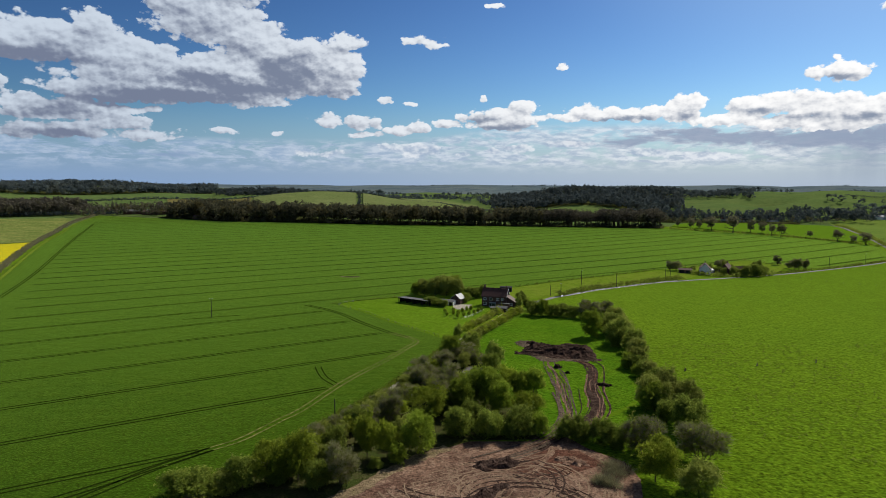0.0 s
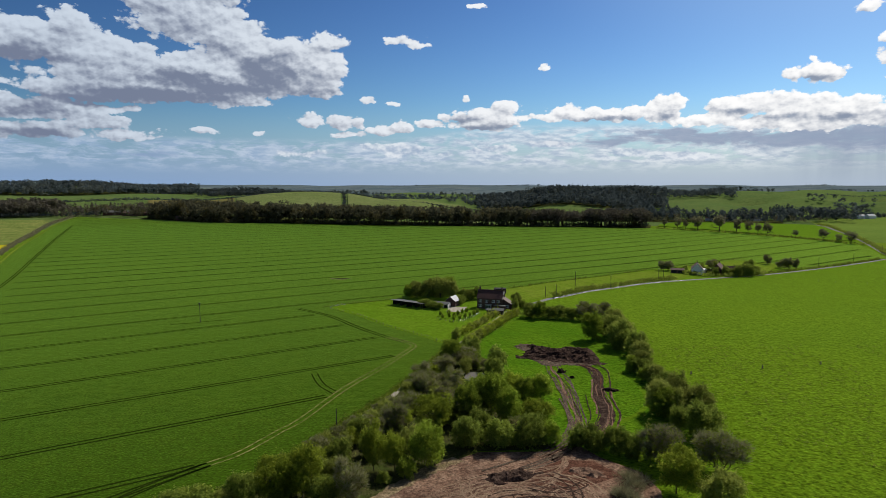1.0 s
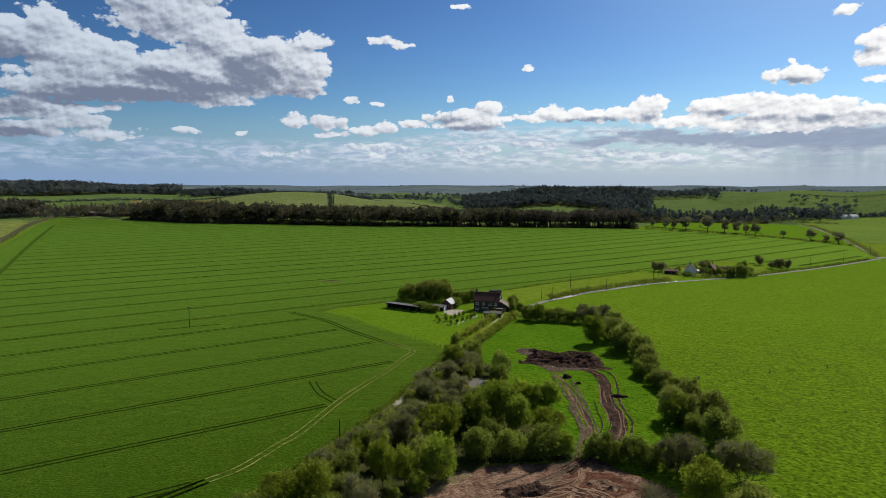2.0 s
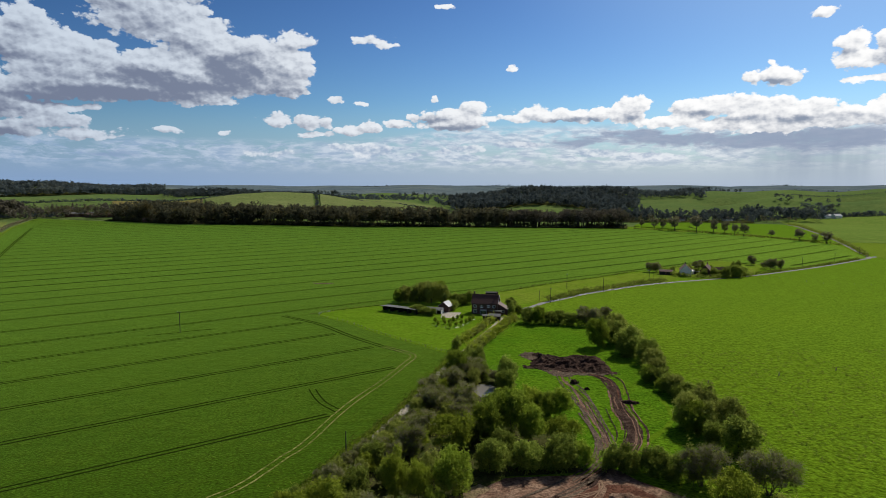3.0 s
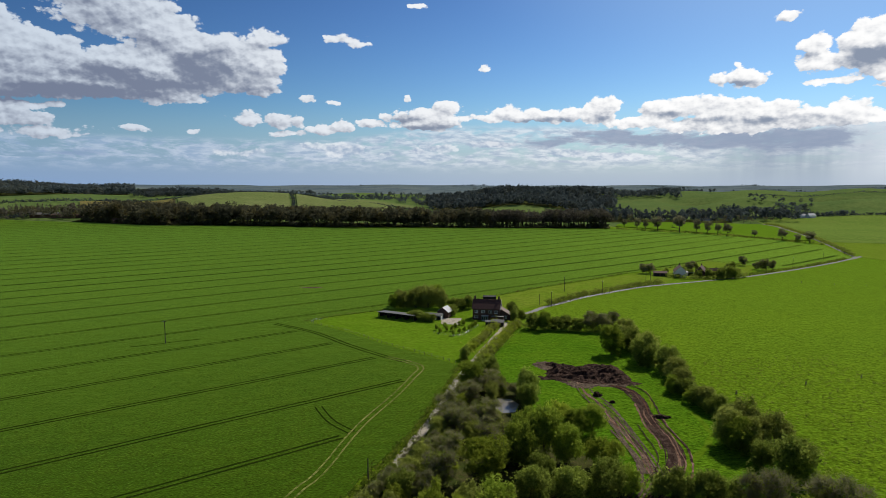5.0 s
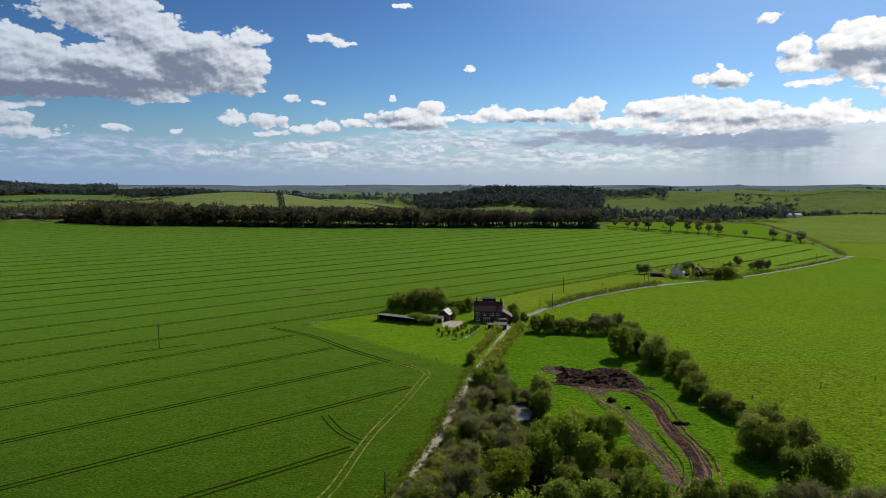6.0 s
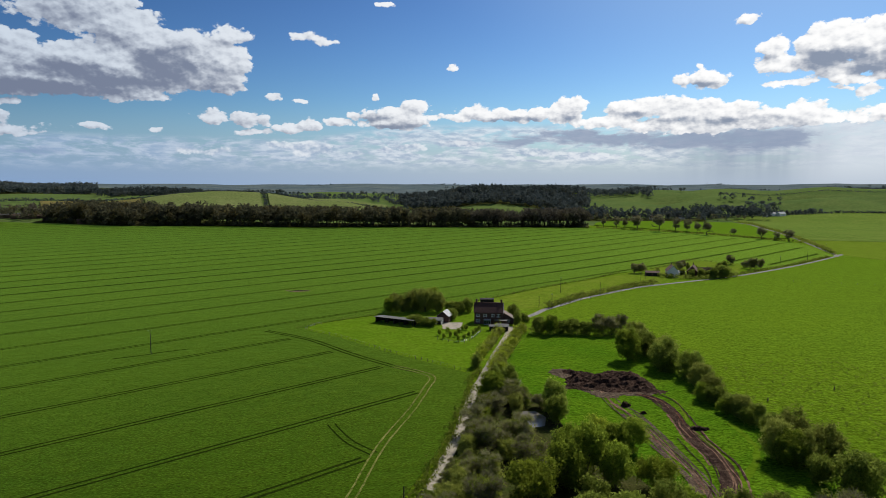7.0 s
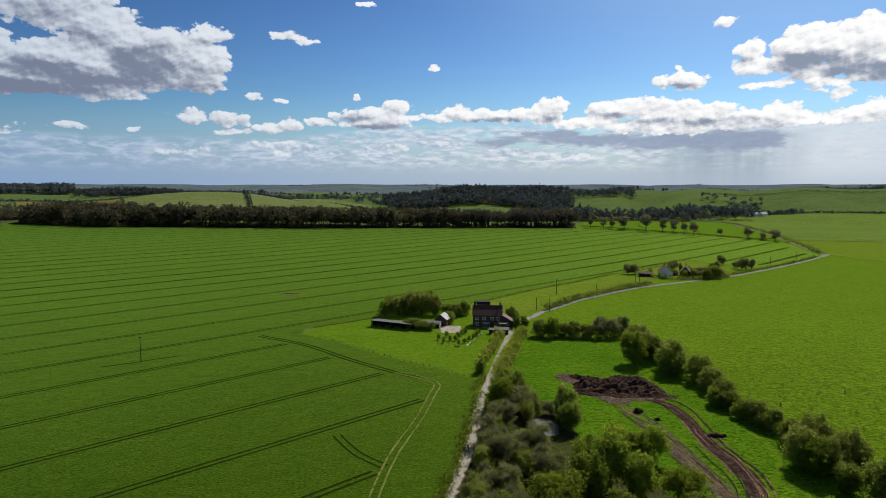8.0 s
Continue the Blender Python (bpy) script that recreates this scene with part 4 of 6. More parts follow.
def tube(V, F, p, q, r0, r1, sides=5):
    p, q = np.array(p, float), np.array(q, float)
    d = q - p
    d /= np.linalg.norm(d) + 1e-9
    a = np.cross(d, (0.3, 0.9, 0.1) if abs(d[2]) > 0.9 else (0, 0, 1))
    a /= np.linalg.norm(a)
    b = np.cross(d, a)
    k = len(V)
    for c, r in ((p, r0), (q, r1)):
        for i in range(sides):
            t = 6.2832 * i / sides
            V.append(tuple(c + r * (a * math.cos(t) + b * math.sin(t))))
    for i in range(sides):
        j = (i + 1) % sides
        F.append((k + i, k + j, k + sides + j, k + sides + i))


def limbs(rng, R, H, fork, stems, thick, depth=3):
    """A tapered trunk or several stems with limbs that fork twice."""
    V, F, ends = [], [], []

    def grow(p, d, length, r, level):
        q = p + d * length
        tube(V, F, p, q, r, r * 0.66, 6 if level == 0 else 4)
        if level >= depth:
            ends.append((q, d))
            return
        for _ in range(3 if level < 2 else 2):
            e = d + rng.normal(size=3) * 0.52 + np.array([0, 0, 0.16])
            grow(q, e / np.linalg.norm(e), length * rng.uniform(0.6, 0.82), r * 0.6, level + 1)

    for i in range(stems):
        lean = np.array([rng.normal() * 0.28, rng.normal() * 0.28, 1.0]) if stems > 1 else np.array([rng.normal() * 0.05, rng.normal() * 0.05, 1.0])
        at = np.array([rng.normal() * 0.25 * (stems > 1), rng.normal() * 0.25 * (stems > 1), -0.3])
        grow(at, lean / np.linalg.norm(lean), fork + 0.3, thick, 0)
    return V, F, ends


def twigs(rng, lobes, count, length, width):
    """Bare twigs: thin slivers that fan outwards over the lobes."""
    L = np.array(lobes, float)
    w = L[:, 3] * L[:, 5]
    k = rng.choice(len(L), count, p=w / w.sum())
    u = rand_unit(rng, count)
    u[:, 2] = np.abs(u[:, 2]) * 0.9 - 0.15
    P = L[k, :3] + L[k, 3:] * u * (0.35 + 0.6 * rng.random(count))[:, None]
    d = u + rand_unit(rng, count) * 0.45 + np.array([0, 0, 0.35])
    d /= np.linalg.norm(d, axis=1)[:, None]
    s = np.cross(d, rand_unit(rng, count))
    s /= np.linalg.norm(s, axis=1)[:, None] + 1e-9
    l = (length * (0.5 + rng.random(count)))[:, None]
    V = np.stack([P - s * width, P + s * width, P + d * l], 1).reshape(-1, 3)
    return V, np.arange(3 * count).reshape(-1, 3)


# kind: crown radius, height, lowest leaf, lobes, leaf count, leaf size, stems, fork height, stem radius
PLANTS = {
    "yellowgreen": (4.5, 9.5, 0.0, 44, 10500, 0.155, 1, 1.8, 0.17),
    "fresh": (4.5, 9.0, -0.6, 44, 11000, 0.16, 1, 1.5, 0.17),
    "dark": (4.0, 7.5, -1.2, 40, 9500, 0.165, 2, 1.0, 0.13),
    "olive": (4.5, 8.0, -1.2, 44, 10000, 0.155, 3, 1.0, 0.12),
}
LABELS = {
    "yellowgreen": ("young tree in yellow-green spring leaf among scrub", "tree"),
    "fresh": ("rounded tree in fresh green spring leaf", "tree"),
    "dark": ("dense dark green bush in a hedgerow", "bush"),
    "olive": ("spreading olive-green hawthorn bush in a hedgerow", "bush"),
    "bare": ("leafless grey-brown bush with fine twigs", "bush"),
    "standard": ("tall hedgerow tree with a thin spring crown", "tree"),
}
models, wanted = {}, {}


def plant_model(kind, seed):
    small = kind.endswith("_small")
    kind = kind.replace("_small", "")
    rng = np.random.default_rng(seed)
    name = {"yellowgreen": "tree", "fresh": "tree", "standard": "tree"}.get(kind, "bush")
    root = new(name)
    if kind == "bare":
        R, H = 4.5, 8.5
        lb = lobed(rng, R, H, -0.4, 26)
        V, F, ends = limbs(rng, R, H, 1.2, 6, 0.10, 3)
        mesh_object("stem", V, F, M_BARK, False, root)
        v, f = twigs(rng, lb, 8600, 0.9, 0.034)
        lv, lf = leaves(rng, lb, 3400, 0.13, 1.0, 0.6)
        mesh_object("foliage", lv, lf, M_LEAF["hedge"], False, root)
        mesh_object("crown", v, f, M_LEAF["bare"], False, root)
    elif kind == "standard":
        R, H = 5.0, 15.0
        lb = lobed(rng, R, H, 2.6, 30)
        V, F, ends = limbs(rng, R, H, 3.6, 1, 0.42, 4)
        mesh_object("trunk", V, F, M_BARK, False, root)
        v, f = leaves(rng, lb, 1000, 0.26, 1.0, 0.6)
        mesh_object("crown", v, f, M_LEAF["wood_brown"], False, root)
        v, f = twigs(rng, lb, 3800, 1.4, 0.045)
        mesh_object("branchwork", v, f, M_LEAF["bare"], False, root)
    else:
        R, H, low, n, count, size, stems, fork, thick = PLANTS[kind]
        if small:
            n, count, size = n // 2, int(count * 0.30), size * 1.6
        lb = lobed(rng, R, H, low, n)
        V, F, ends = limbs(rng, R, H, fork, stems, thick)
        mesh_object("trunk" if stems == 1 else "stem", V, F, M_BARK, False, root)
        v, f = leaves(rng, lb, count, size, 0.75, 0.4, 5, 2.6, 0.22)
        mesh_object("crown", v, f, M_LEAF[kind], False, root)
    root["size"] = (R, H)
    return tagged(root, *LABELS[kind])


VARIANTS = 3


def plant(kind, x, y, R, H, group="", lift=0.0):
    """Notes a plant of crown radius R and height H at x, y; they are set out together at the end."""
    k = (kind + "_small" if R < 2.7 and kind in PLANTS else kind, int(abs(x * 7.3 + y * 3.1)) % VARIANTS)
    wanted.setdefault(k, []).append((x, y, R, H, group, lift))


def tufts(name, count, xr, yr, inside, mat, label, seed, size=0.32):
    """Rank tufts of grass standing out of the sward."""
    rng = np.random.default_rng(seed)
    P = np.stack([rng.uniform(*xr, count), rng.uniform(*yr, count)], -1)
    keep = np.array([inside(x, y) and noise.noise(Vector((x * 0.03, y * 0.03, 7.0))) > -0.25 for x, y in P])
    P = P[keep]
    lobes = [(x, y, float(height(x, y)) + 0.12, 0.22 + 0.3 * rng.random(), 0.22 + 0.3 * rng.random(), 0.10 + 0.14 * rng.random()) for x, y in P]
    v, f = leaves(rng, lobes, len(lobes) * 7, size, 0.9, 0.5)
    return tagged(mesh_object(name, v, f, mat), label, "grass", kind="stuff")


def set_out_plants():
    for n, (k, rows) in enumerate(sorted(wanted.items())):
        root = plant_model(k[0], 11 + 17 * k[1] + len(k[0]))
        R0, H0 = root["size"]
        del root["size"]
        poses = []
        for x, y, R, H, group, lift in rows:
            turn = (x * 37.7 + y * 91.3) % 360
            poses.append((Matrix.LocRotScale((x, y, float(height(x, y)) + lift), Euler((0, 0, radians(turn))), (R / R0, R / R0, H / H0)), group))
        for m, group in poses[1:]:
            tagged(copy_thing(root, m), group=group)
        root.matrix_basis = poses[0][0]
        tagged(root, group=poses[0][1])


YELLOWGREEN = [(-35, 122, 4.4, 9.5), (-29, 123.5, 4.8, 11.0), (-15.7, 134.8, 3.1, 10.9), (-11.1, 134.6, 2.7, 9.0), (-2.7, 156.2, 5.5, 10.0), (21.5, 179.8, 4.2, 8.4), (46.8, 123.0, 4.7, 10.6), (24.6, 158.4, 4.5, 8.0)]
FRESH = [(-8.7, 130.6, 2.3, 5.4), (-3.4, 136.7, 4.9, 10.2), (7, 163, 4.8, 10.5), (13.5, 167, 5.2, 12.5), (17, 162, 4.2, 9.5), (10, 170, 4.6, 11.0), (18.0, 145.7, 2.1, 4.6), (24.4, 175.4, 3.5, 8.5), (28.7, 176.7, 4.0, 8.9), (4.8, 217, 5.0, 9.3), (25.9, 147.8, 3.5, 5.8),
         (50.1, 292.1, 4.0, 8.7), (63.4, 250, 5.5, 12.2), (60.5, 163.9, 4.8, 9.0), (66.0, 207.4, 2.9, 5.7)]
DARK = [(-39.4, 118.9, 3.4, 7.3), (-48.5, 115.0, 6.1, 6.3), (-20.5, 151.2, 3.2, 6.8), (-24.1, 137.6, 3.3, 7.0), (5.1, 147.0, 3.9, 8.3), (13.2, 147.3, 4.3, 7.5), (20.7, 147.1, 4.6, 8.3), (19.2, 204.3, 4.0, 9.5),
        (63.8, 149.9, 5.5, 10.5), (31.9, 146.1, 2.6, 5.7), (35.7, 144.4, 3.4, 6.2), (40.3, 143.1, 3.4, 6.1), (43.6, 140.3, 3.0, 5.5), (61.0, 156.0, 3.0, 6.9), (1.1, 163.2, 3.5, 6.4), (9.2, 153.4, 3.6, 6.7)]
DARK_FAR = [(45.0, 295.1, 4.0, 7.7), (55, 293, 3.6, 6.5), (59.0, 292.4, 4.2, 6.3), (63.8, 289.0, 3.5, 5.8), (72.6, 254.8, 6.1, 8.8), (70.4, 236, 5.6, 11.5), (73.9, 227.4, 4.5, 8.9), (67.8, 203.6, 3.5, 5.9), (68.5, 196.3, 3.6, 5.9),
            (68.4, 188.4, 3.6, 6.0), (67.5, 179.6, 3.4, 5.9), (17.8, 198.0, 3.4, 7.6), (13.3, 228.2, 3.4, 7.0), (7.6, 250.7, 2.5, 5.1), (40.5, 312.5, 2.4, 6.8), (45.5, 317, 2.6, 4.6)]
BARE = [(-19.4, 121.2, 4.1, 10.2), (-12.3, 155.4, 4.7, 9.7), (-4, 182, 4.2, 8.0), (3, 185, 4.6, 9.0), (9.0, 214.5, 4.8, 7.5), (48.3, 137.0, 5.6, 10.2), (60.1, 132.0, 6.0, 10.8), (-7.0, 185.0, 4.3, 7.2), (-8.7, 170.0, 4.0, 6.6),
        (-28.5, 139.4, 3.3, 6.2), (-16.1, 149.3, 2.8, 6.6), (69.2, 288.6, 4.7, 9.6), (74.3, 287.4, 4.2, 8.2), (79.7, 290.2, 4.3, 8.3), (-4.8, 192.5, 5.0, 7.7), (1.7, 204.7, 5.1, 7.5), (3, 174, 4.5, 7.5)]
OLIVE = [(60, 168, 4.4, 10.0), (66, 171, 4.8, 11.0), (63.0, 163.5, 4.2, 9.0), (53.9, 118.0, 4.9, 7.3), (73.7, 243, 5.6, 10.4), (68.9, 207.8, 4.4, 7.3), (68.4, 192.5, 3.6, 6.7), (72.3, 218.2, 4.6, 8.0), (69.5, 164.6, 4.6, 9.5), (80.7, 277.6, 5.6, 7.8), (76, 266, 4.5, 7.5)]
for kind, rows in (("yellowgreen", YELLOWGREEN), ("fresh", FRESH), ("dark", DARK + DARK_FAR), ("bare", BARE), ("olive", OLIVE)):
    for x, y, R, H in rows:
        plant(kind, x, y, R, H, "thicket and hedgerow plants")
for x, y, R, H in [(-25, 129, 3.0, 5.5), (-21, 127, 2.6, 5.0), (-35, 130, 3.2, 6.0), (-24, 120, 3.4, 6.5), (-42, 117, 3.4, 5.5), (-13, 128.5, 1.8, 3.2), (-17, 142, 2.8, 6.0), (-8, 143, 3.2, 7.0)]:
    plant("olive" if int(y) % 2 else "dark", x, y, R, H, "thicket and hedgerow plants")
# scrub that fills the thicket between the larger bushes
_r = random.Random(3)
for i in range(46):
    u = _r.random()
    x, y = -34 + 46 * u + _r.uniform(-4, 9), 126 + 92 * u + _r.uniform(-4, 4)
    if x < -27 + (y - 126) * 0.44 or x > 22 or (y < 144 and x > -14):
        continue
    plant(_r.choice(("olive", "bare", "dark", "olive", "olive", "yellowgreen")), x, y, _r.uniform(2.2, 3.6), _r.uniform(3.5, 6.0), "thicket and hedgerow plants")
for i in range(40):   # scrub close along the track's far side from the thicket
    t = i / 39
    x, y = -37 + 46 * t, 122 + 122 * t
    plant(_r.choice(("olive", "bare", "olive", "dark", "bare", "yellowgreen")), x - (1 - t) * 4 + 8.0 + _r.uniform(-0.8, 1.2) if y < 170 else x + 5.2 + _r.uniform(-0.6, 1.0), y, _r.uniform(2.0, 2.9), _r.uniform(3.6, 5.6), "thicket and hedgerow plants")
for i in range(24):   # scrub close beside the near end of the track
    y = 112 + 62 * i / 23
    x = -24 + (y - 160) * (0.46 if y > 160 else 0.53)
    plant(_r.choice(("olive", "bare", "fresh", "olive", "dark", "bare")), x + 2.9 + _r.uniform(-0.5, 0.7), y, _r.uniform(1.7, 2.5), _r.uniform(3.0, 4.6), "thicket and hedgerow plants")
for x, y in ((64.3, 205.3), (65.2, 197.4)):
    plant("fresh", x, y, 1.7, 4.2, "meadow saplings")
for i in range(26):   # the hedges on both sides of the track
    t = i / 25
    x, y = 10 + 26 * t, 247 + 57 * t
    plant(_r.choice(("olive", "yellowgreen", "yellowgreen")), x + 4.0 + _r.uniform(-0.5, 0.5), y - 1.5, _r.uniform(1.7, 2.4), _r.uniform(2.6, 4.0), "hedge along the track")
    if t > 0.2:
        plant(_r.choice(("olive", "yellowgreen")), x - 4.0 + _r.uniform(-0.5, 0.5), y + 1.5, _r.uniform(1.5, 2.2), _r.uniform(2.2, 3.4), "hedge along the track")
for x, y, R, H in [(-9.4, 347.5, 4.6, 9.5), (-3.1, 349.0, 5.5, 11.3), (3.2, 348.1, 5.8, 12.4), (9.4, 346.7, 4.9, 10.7), (-11.0, 357.3, 4.2, 8.7), (8.2, 358, 5.2, 11.2), (1.1, 357, 5.1, 10.6), (-14, 349, 4, 8)]:
    plant("olive" if int(x) % 2 else "fresh", x, y, R, H, "copse behind the shed")
for x, y, R, H in [(-4.5, 320, 3.6, 4.5), (-1.5, 317.5, 3.2, 4.2), (1.5, 315, 2.8, 3.8), (-6.5, 323, 3.0, 4.0), (13.5, 327, 2.6, 4.5), (14.5, 333, 3.2, 5.0), (19, 341, 4.0, 6.5), (24, 344, 3.6, 7.0), (16, 345, 3.5, 6.5), (44, 330, 3.4, 6.0)]:
    plant("dark", x, y, R, H, "garden bushes")
for x, y in [(6.6, 294.8), (10.8, 299.7), (15.4, 306), (11.4, 290.1), (16.6, 296.6), (20.6, 303), (3.4, 292.6), (8.5, 287), (2.5, 298), (13.2, 303), (18.6, 300.5), (9, 295), (14, 293.5), (6.5, 302)]:
    plant("fresh", x, y, 1.0, 2.7, "orchard trees")
for x, y, R, H in [(185.5, 435, 2.2, 3.0), (194.5, 431.5, 2.4, 3.2), (199, 432, 2.8, 6.5), (209, 436, 3.0, 6.8), (207, 449, 1.5, 9.0), (197, 449, 2.6, 6.5), (212.3, 426.6, 3.4, 8.7), (205.2, 430.2, 2.7, 6.3), (220.8, 427.9, 4.2, 9.5), (212.2, 447.7, 1.6, 6.6), (224.6, 436, 4.7, 11.2), (216, 427, 2.8, 4.2), (228, 432, 2.8, 4.6), (186, 440, 2.4, 3.0), (200, 446, 3.0, 5.0), (189.4, 459, 2.0, 4.5), (218, 440, 3.4, 6.5), (210, 431, 3.2, 5.5), (214, 433, 3.0, 5.0), (222, 442, 3.0, 6.0), (181, 446, 2.6, 4.2), (231, 440, 3.4, 6.0), (236, 446, 3.0, 5.0), (184, 452, 2.4, 4.0)]:
    plant("dark", x, y, R, H, "farmstead trees")
for x, y, R, H in [(171.3, 459.6, 3.2, 6.7), (176.4, 459.0, 4.0, 7.5), (212.3, 469.6, 3.4, 6.1), (267.0, 470.1, 2.6, 6.2), (267.6, 464.3, 3.0, 7.9), (270.6, 463.5, 3.4, 8.8), (276.8, 465.3, 3.0, 7.9), (268.7, 490.6, 3.6, 7.4), (217.5, 474.8, 3.8, 6.1)]:
    plant("bare", x, y, R * 1.15, H * 1.1, "farmstead trees")
for x, y, R, H in [(331.7, 871.6, 3.2, 11.5), (344.1, 857.3, 4.7, 14.6), (345.9, 833.9, 3.8, 12.6), (357.9, 822.7, 7.6, 17.2), (371.0, 788.5, 7.3, 19.6), (386.3, 774.2, 4.7, 16.3), (395.2, 763.0, 4.3, 14.7), (397.0, 744.6, 3.5, 12.9),
                   (399.4, 728.2, 4.8, 14.1), (424, 711.5, 3.4, 7.0), (429, 669.2, 5.1, 11.8), (436, 653.3, 3.1, 7.7), (440, 640.1, 4.9, 11.3)]:
    plant("standard", x, y, R * 1.25, H * 1.25, "row of field trees")


def hedge(points, width, tall, mat, label, size=0.3, density=9.0, seed=1, name="hedge", category="hedge"):
    """A continuous hedge: leaf sprays over an uneven ridge along a line."""
    rng = np.random.default_rng(seed)
    L = smooth_line(points, 1.5)
    lobes = []
    for p in L:
        k = 0.75 + 0.5 * rng.random()
        lobes.append((p.x + rng.normal() * 0.15 * width, p.y + rng.normal() * 0.15 * width, float(height(p.x, p.y)) + tall * 0.42 * k, width * 0.62, width * 0.62, tall * 0.55 * k))
    v, f = leaves(rng, lobes, int(len(L) * density * width), size, 0.9, 0.35)
    return tagged(mesh_object(name, v, f, mat), label, category, kind="stuff")


hedge([(66, 347), (77, 355.5), (94.5, 371.5), (122, 389.5), (142.5, 402.5), (162, 410.5)], 2.4, 2.4, M_LEAF["hedge"], "low clipped green hedge along the lane", 0.32, 30, 1)
hedge([(239, 438.5), (291, 465), (338, 491), (379, 515)], 1.5, 1.3, M_LEAF["hedge"], "low clipped green hedge along the lane", 0.35, 14, 2)
hedge([(400, 532), (424, 575), (452, 628), (514, 750), (567, 855), (612, 942), (655, 1032)], 2.4, 2.2, M_LEAF["hedge"], "low green hedge along the far lane", 0.5, 8, 3)
hedge([(442, 622), (428, 672), (412, 712), (380, 776), (345, 822), (318, 862)], 2.0, 1.8, M_LEAF["hedge"], "gappy low hedge below the field trees", 0.5, 9, 4)
hedge([(-57, 321), (-48, 330), (-31.6, 338.5), (-19.4, 344.5), (-12, 347)], 0.8, 0.9, M_LEAF["hedge"], "thin low hedge behind the paddock", 0.2, 14, 5)
hedge([(16, 360.5), (52, 383.5), (79, 404.5), (120, 431.5), (160, 461)], 0.9, 0.8, M_LEAF["hedge"], "thin low hedge along the field's edge", 0.3, 10, 6)
hedge([(-204, 226), (-312, 423), (-404, 599), (-480, 760), (-560, 926), (-606, 1075)], 3.0, 2.2, M_LEAF["bare"], "brown leafless hedge along the field's side", 0.45, 16, 7)
hedge([(8, 250), (0, 226), (-5.5, 211), (-15.5, 184), (-27, 160), (-33, 146), (-43, 126), (-54, 110)], 2.0, 0.9, M_LEAF["verge"], "rank green growth between track and wheat", 0.2, 34, 8, "verge", "verge")
hedge([(13, 246), (3, 222), (-4.5, 200), (-11.5, 181), (-20, 161)], 1.8, 1.0, M_LEAF["verge"], "rank green growth beside the track", 0.2, 34, 9, "verge", "verge")
hedge([(238, 439), (228, 429), (204, 424), (186, 430), (181, 441), (180, 452)], 1.9, 2.3, M_LEAF["dark"], "dark clipped hedge before the farmstead", 0.35, 22, 10)
hedge([(181, 470), (215, 491), (240, 512), (256, 520), (268, 500), (280, 486)], 0.9, 1.0, M_LEAF["hedge"], "thin hedge round the cottage gardens", 0.35, 10, 11)
hedge([(42, 292), (53, 290), (68, 285), (78, 281), (75, 262), (72, 240), (72.5, 222), (69, 205), (68.5, 188), (67, 172)], 3.4, 2.8, M_LEAF["dark"], "thick green hedge between meadow and pasture", 0.24, 40, 14)
hedge([(29, 146.5), (36, 144.5), (43, 141), (47, 138)], 3.2, 3.2, M_LEAF["dark"], "thick green hedge between meadow and bare soil", 0.22, 60, 15)
hedge([(4, 147), (12, 147.5), (20, 147), (25, 148)], 3.4, 3.4, M_LEAF["dark"], "thick green hedge between thicket and bare soil", 0.22, 60, 16)
hedge([(38, 300), (30, 283), (20, 262), (12, 244)], 3.4, 2.4, M_LEAF["yellowgreen"], "overgrown yellow-green hedge along the track", 0.26, 40, 12)
hedge([(31, 306), (24, 290), (14, 268), (9, 256)], 2.4, 1.9, M_LEAF["yellowgreen"], "overgrown yellow-green hedge along the track", 0.26, 36, 13)


# ---- woods ----
def crown_kit(rng, count, size, base, tall):
    """A rounded crown of radius 1 and height tall on a bare stem."""
    low = base * tall
    half = (tall - low) / 2
    lb = [(0, 0, low + half, 0.62, 0.62, half * 0.72)]
    for i in range(12):
        a, e = 6.283 * (i * 0.618 + rng.random() * 0.2), rng.uniform(-0.6, 1.0)
        c = math.sqrt(max(0.1, 1 - e * e * 0.9))
        r = rng.uniform(0.26, 0.44)
        lb.append((0.66 * c * math.cos(a), 0.66 * c * math.sin(a), low + half + (half - r * 0.8) * e, r, r, r * 0.9))
    return leaves(rng, lb, count, size, 0.55, 0.35, 4, 1.5, 0.08)


def wood(name, spots, sizes, mat, label, seed, count=60, leaf=0.24, base=0.25, trunks=0.0, category="woodland"):
    """Many trees as one stretch of woodland: crowns of loose leaf sprays on trunks."""
    rng = np.random.default_rng(seed)
    kits = [(crown_kit(rng, count, leaf, base, k), k) for k in (2.0, 2.3, 2.6, 2.2, 2.8)]
    VV, FF, TV, TF, n = [], [], [], [], 0
    for x, y in spots:
        H = rng.uniform(*sizes)
        (v, f), k = kits[rng.integers(5)]
        R = H / k
        a = rng.uniform(0, 6.28)
        c, s = math.cos(a), math.sin(a)
        z = float(height(x, y))
        VV.append(np.stack([x + R * (v[:, 0] * c - v[:, 1] * s), y + R * (v[:, 0] * s + v[:, 1] * c), z + R * v[:, 2]], -1))
        FF.append(f + n)
        n += len(v)
        if trunks and rng.random() < trunks:
            tube(TV, TF, (x, y, z - 0.5), (x + rng.normal() * 0.6, y, z + H * 0.7), 0.018 * H, 0.008 * H, 4)
    ob = tagged(mesh_object(name, np.vstack(VV), np.vstack(FF), mat), label, category, kind="stuff")
    if TV:
        mesh_object("trunk", TV, TF, M_BARK, False, ob)
    return ob


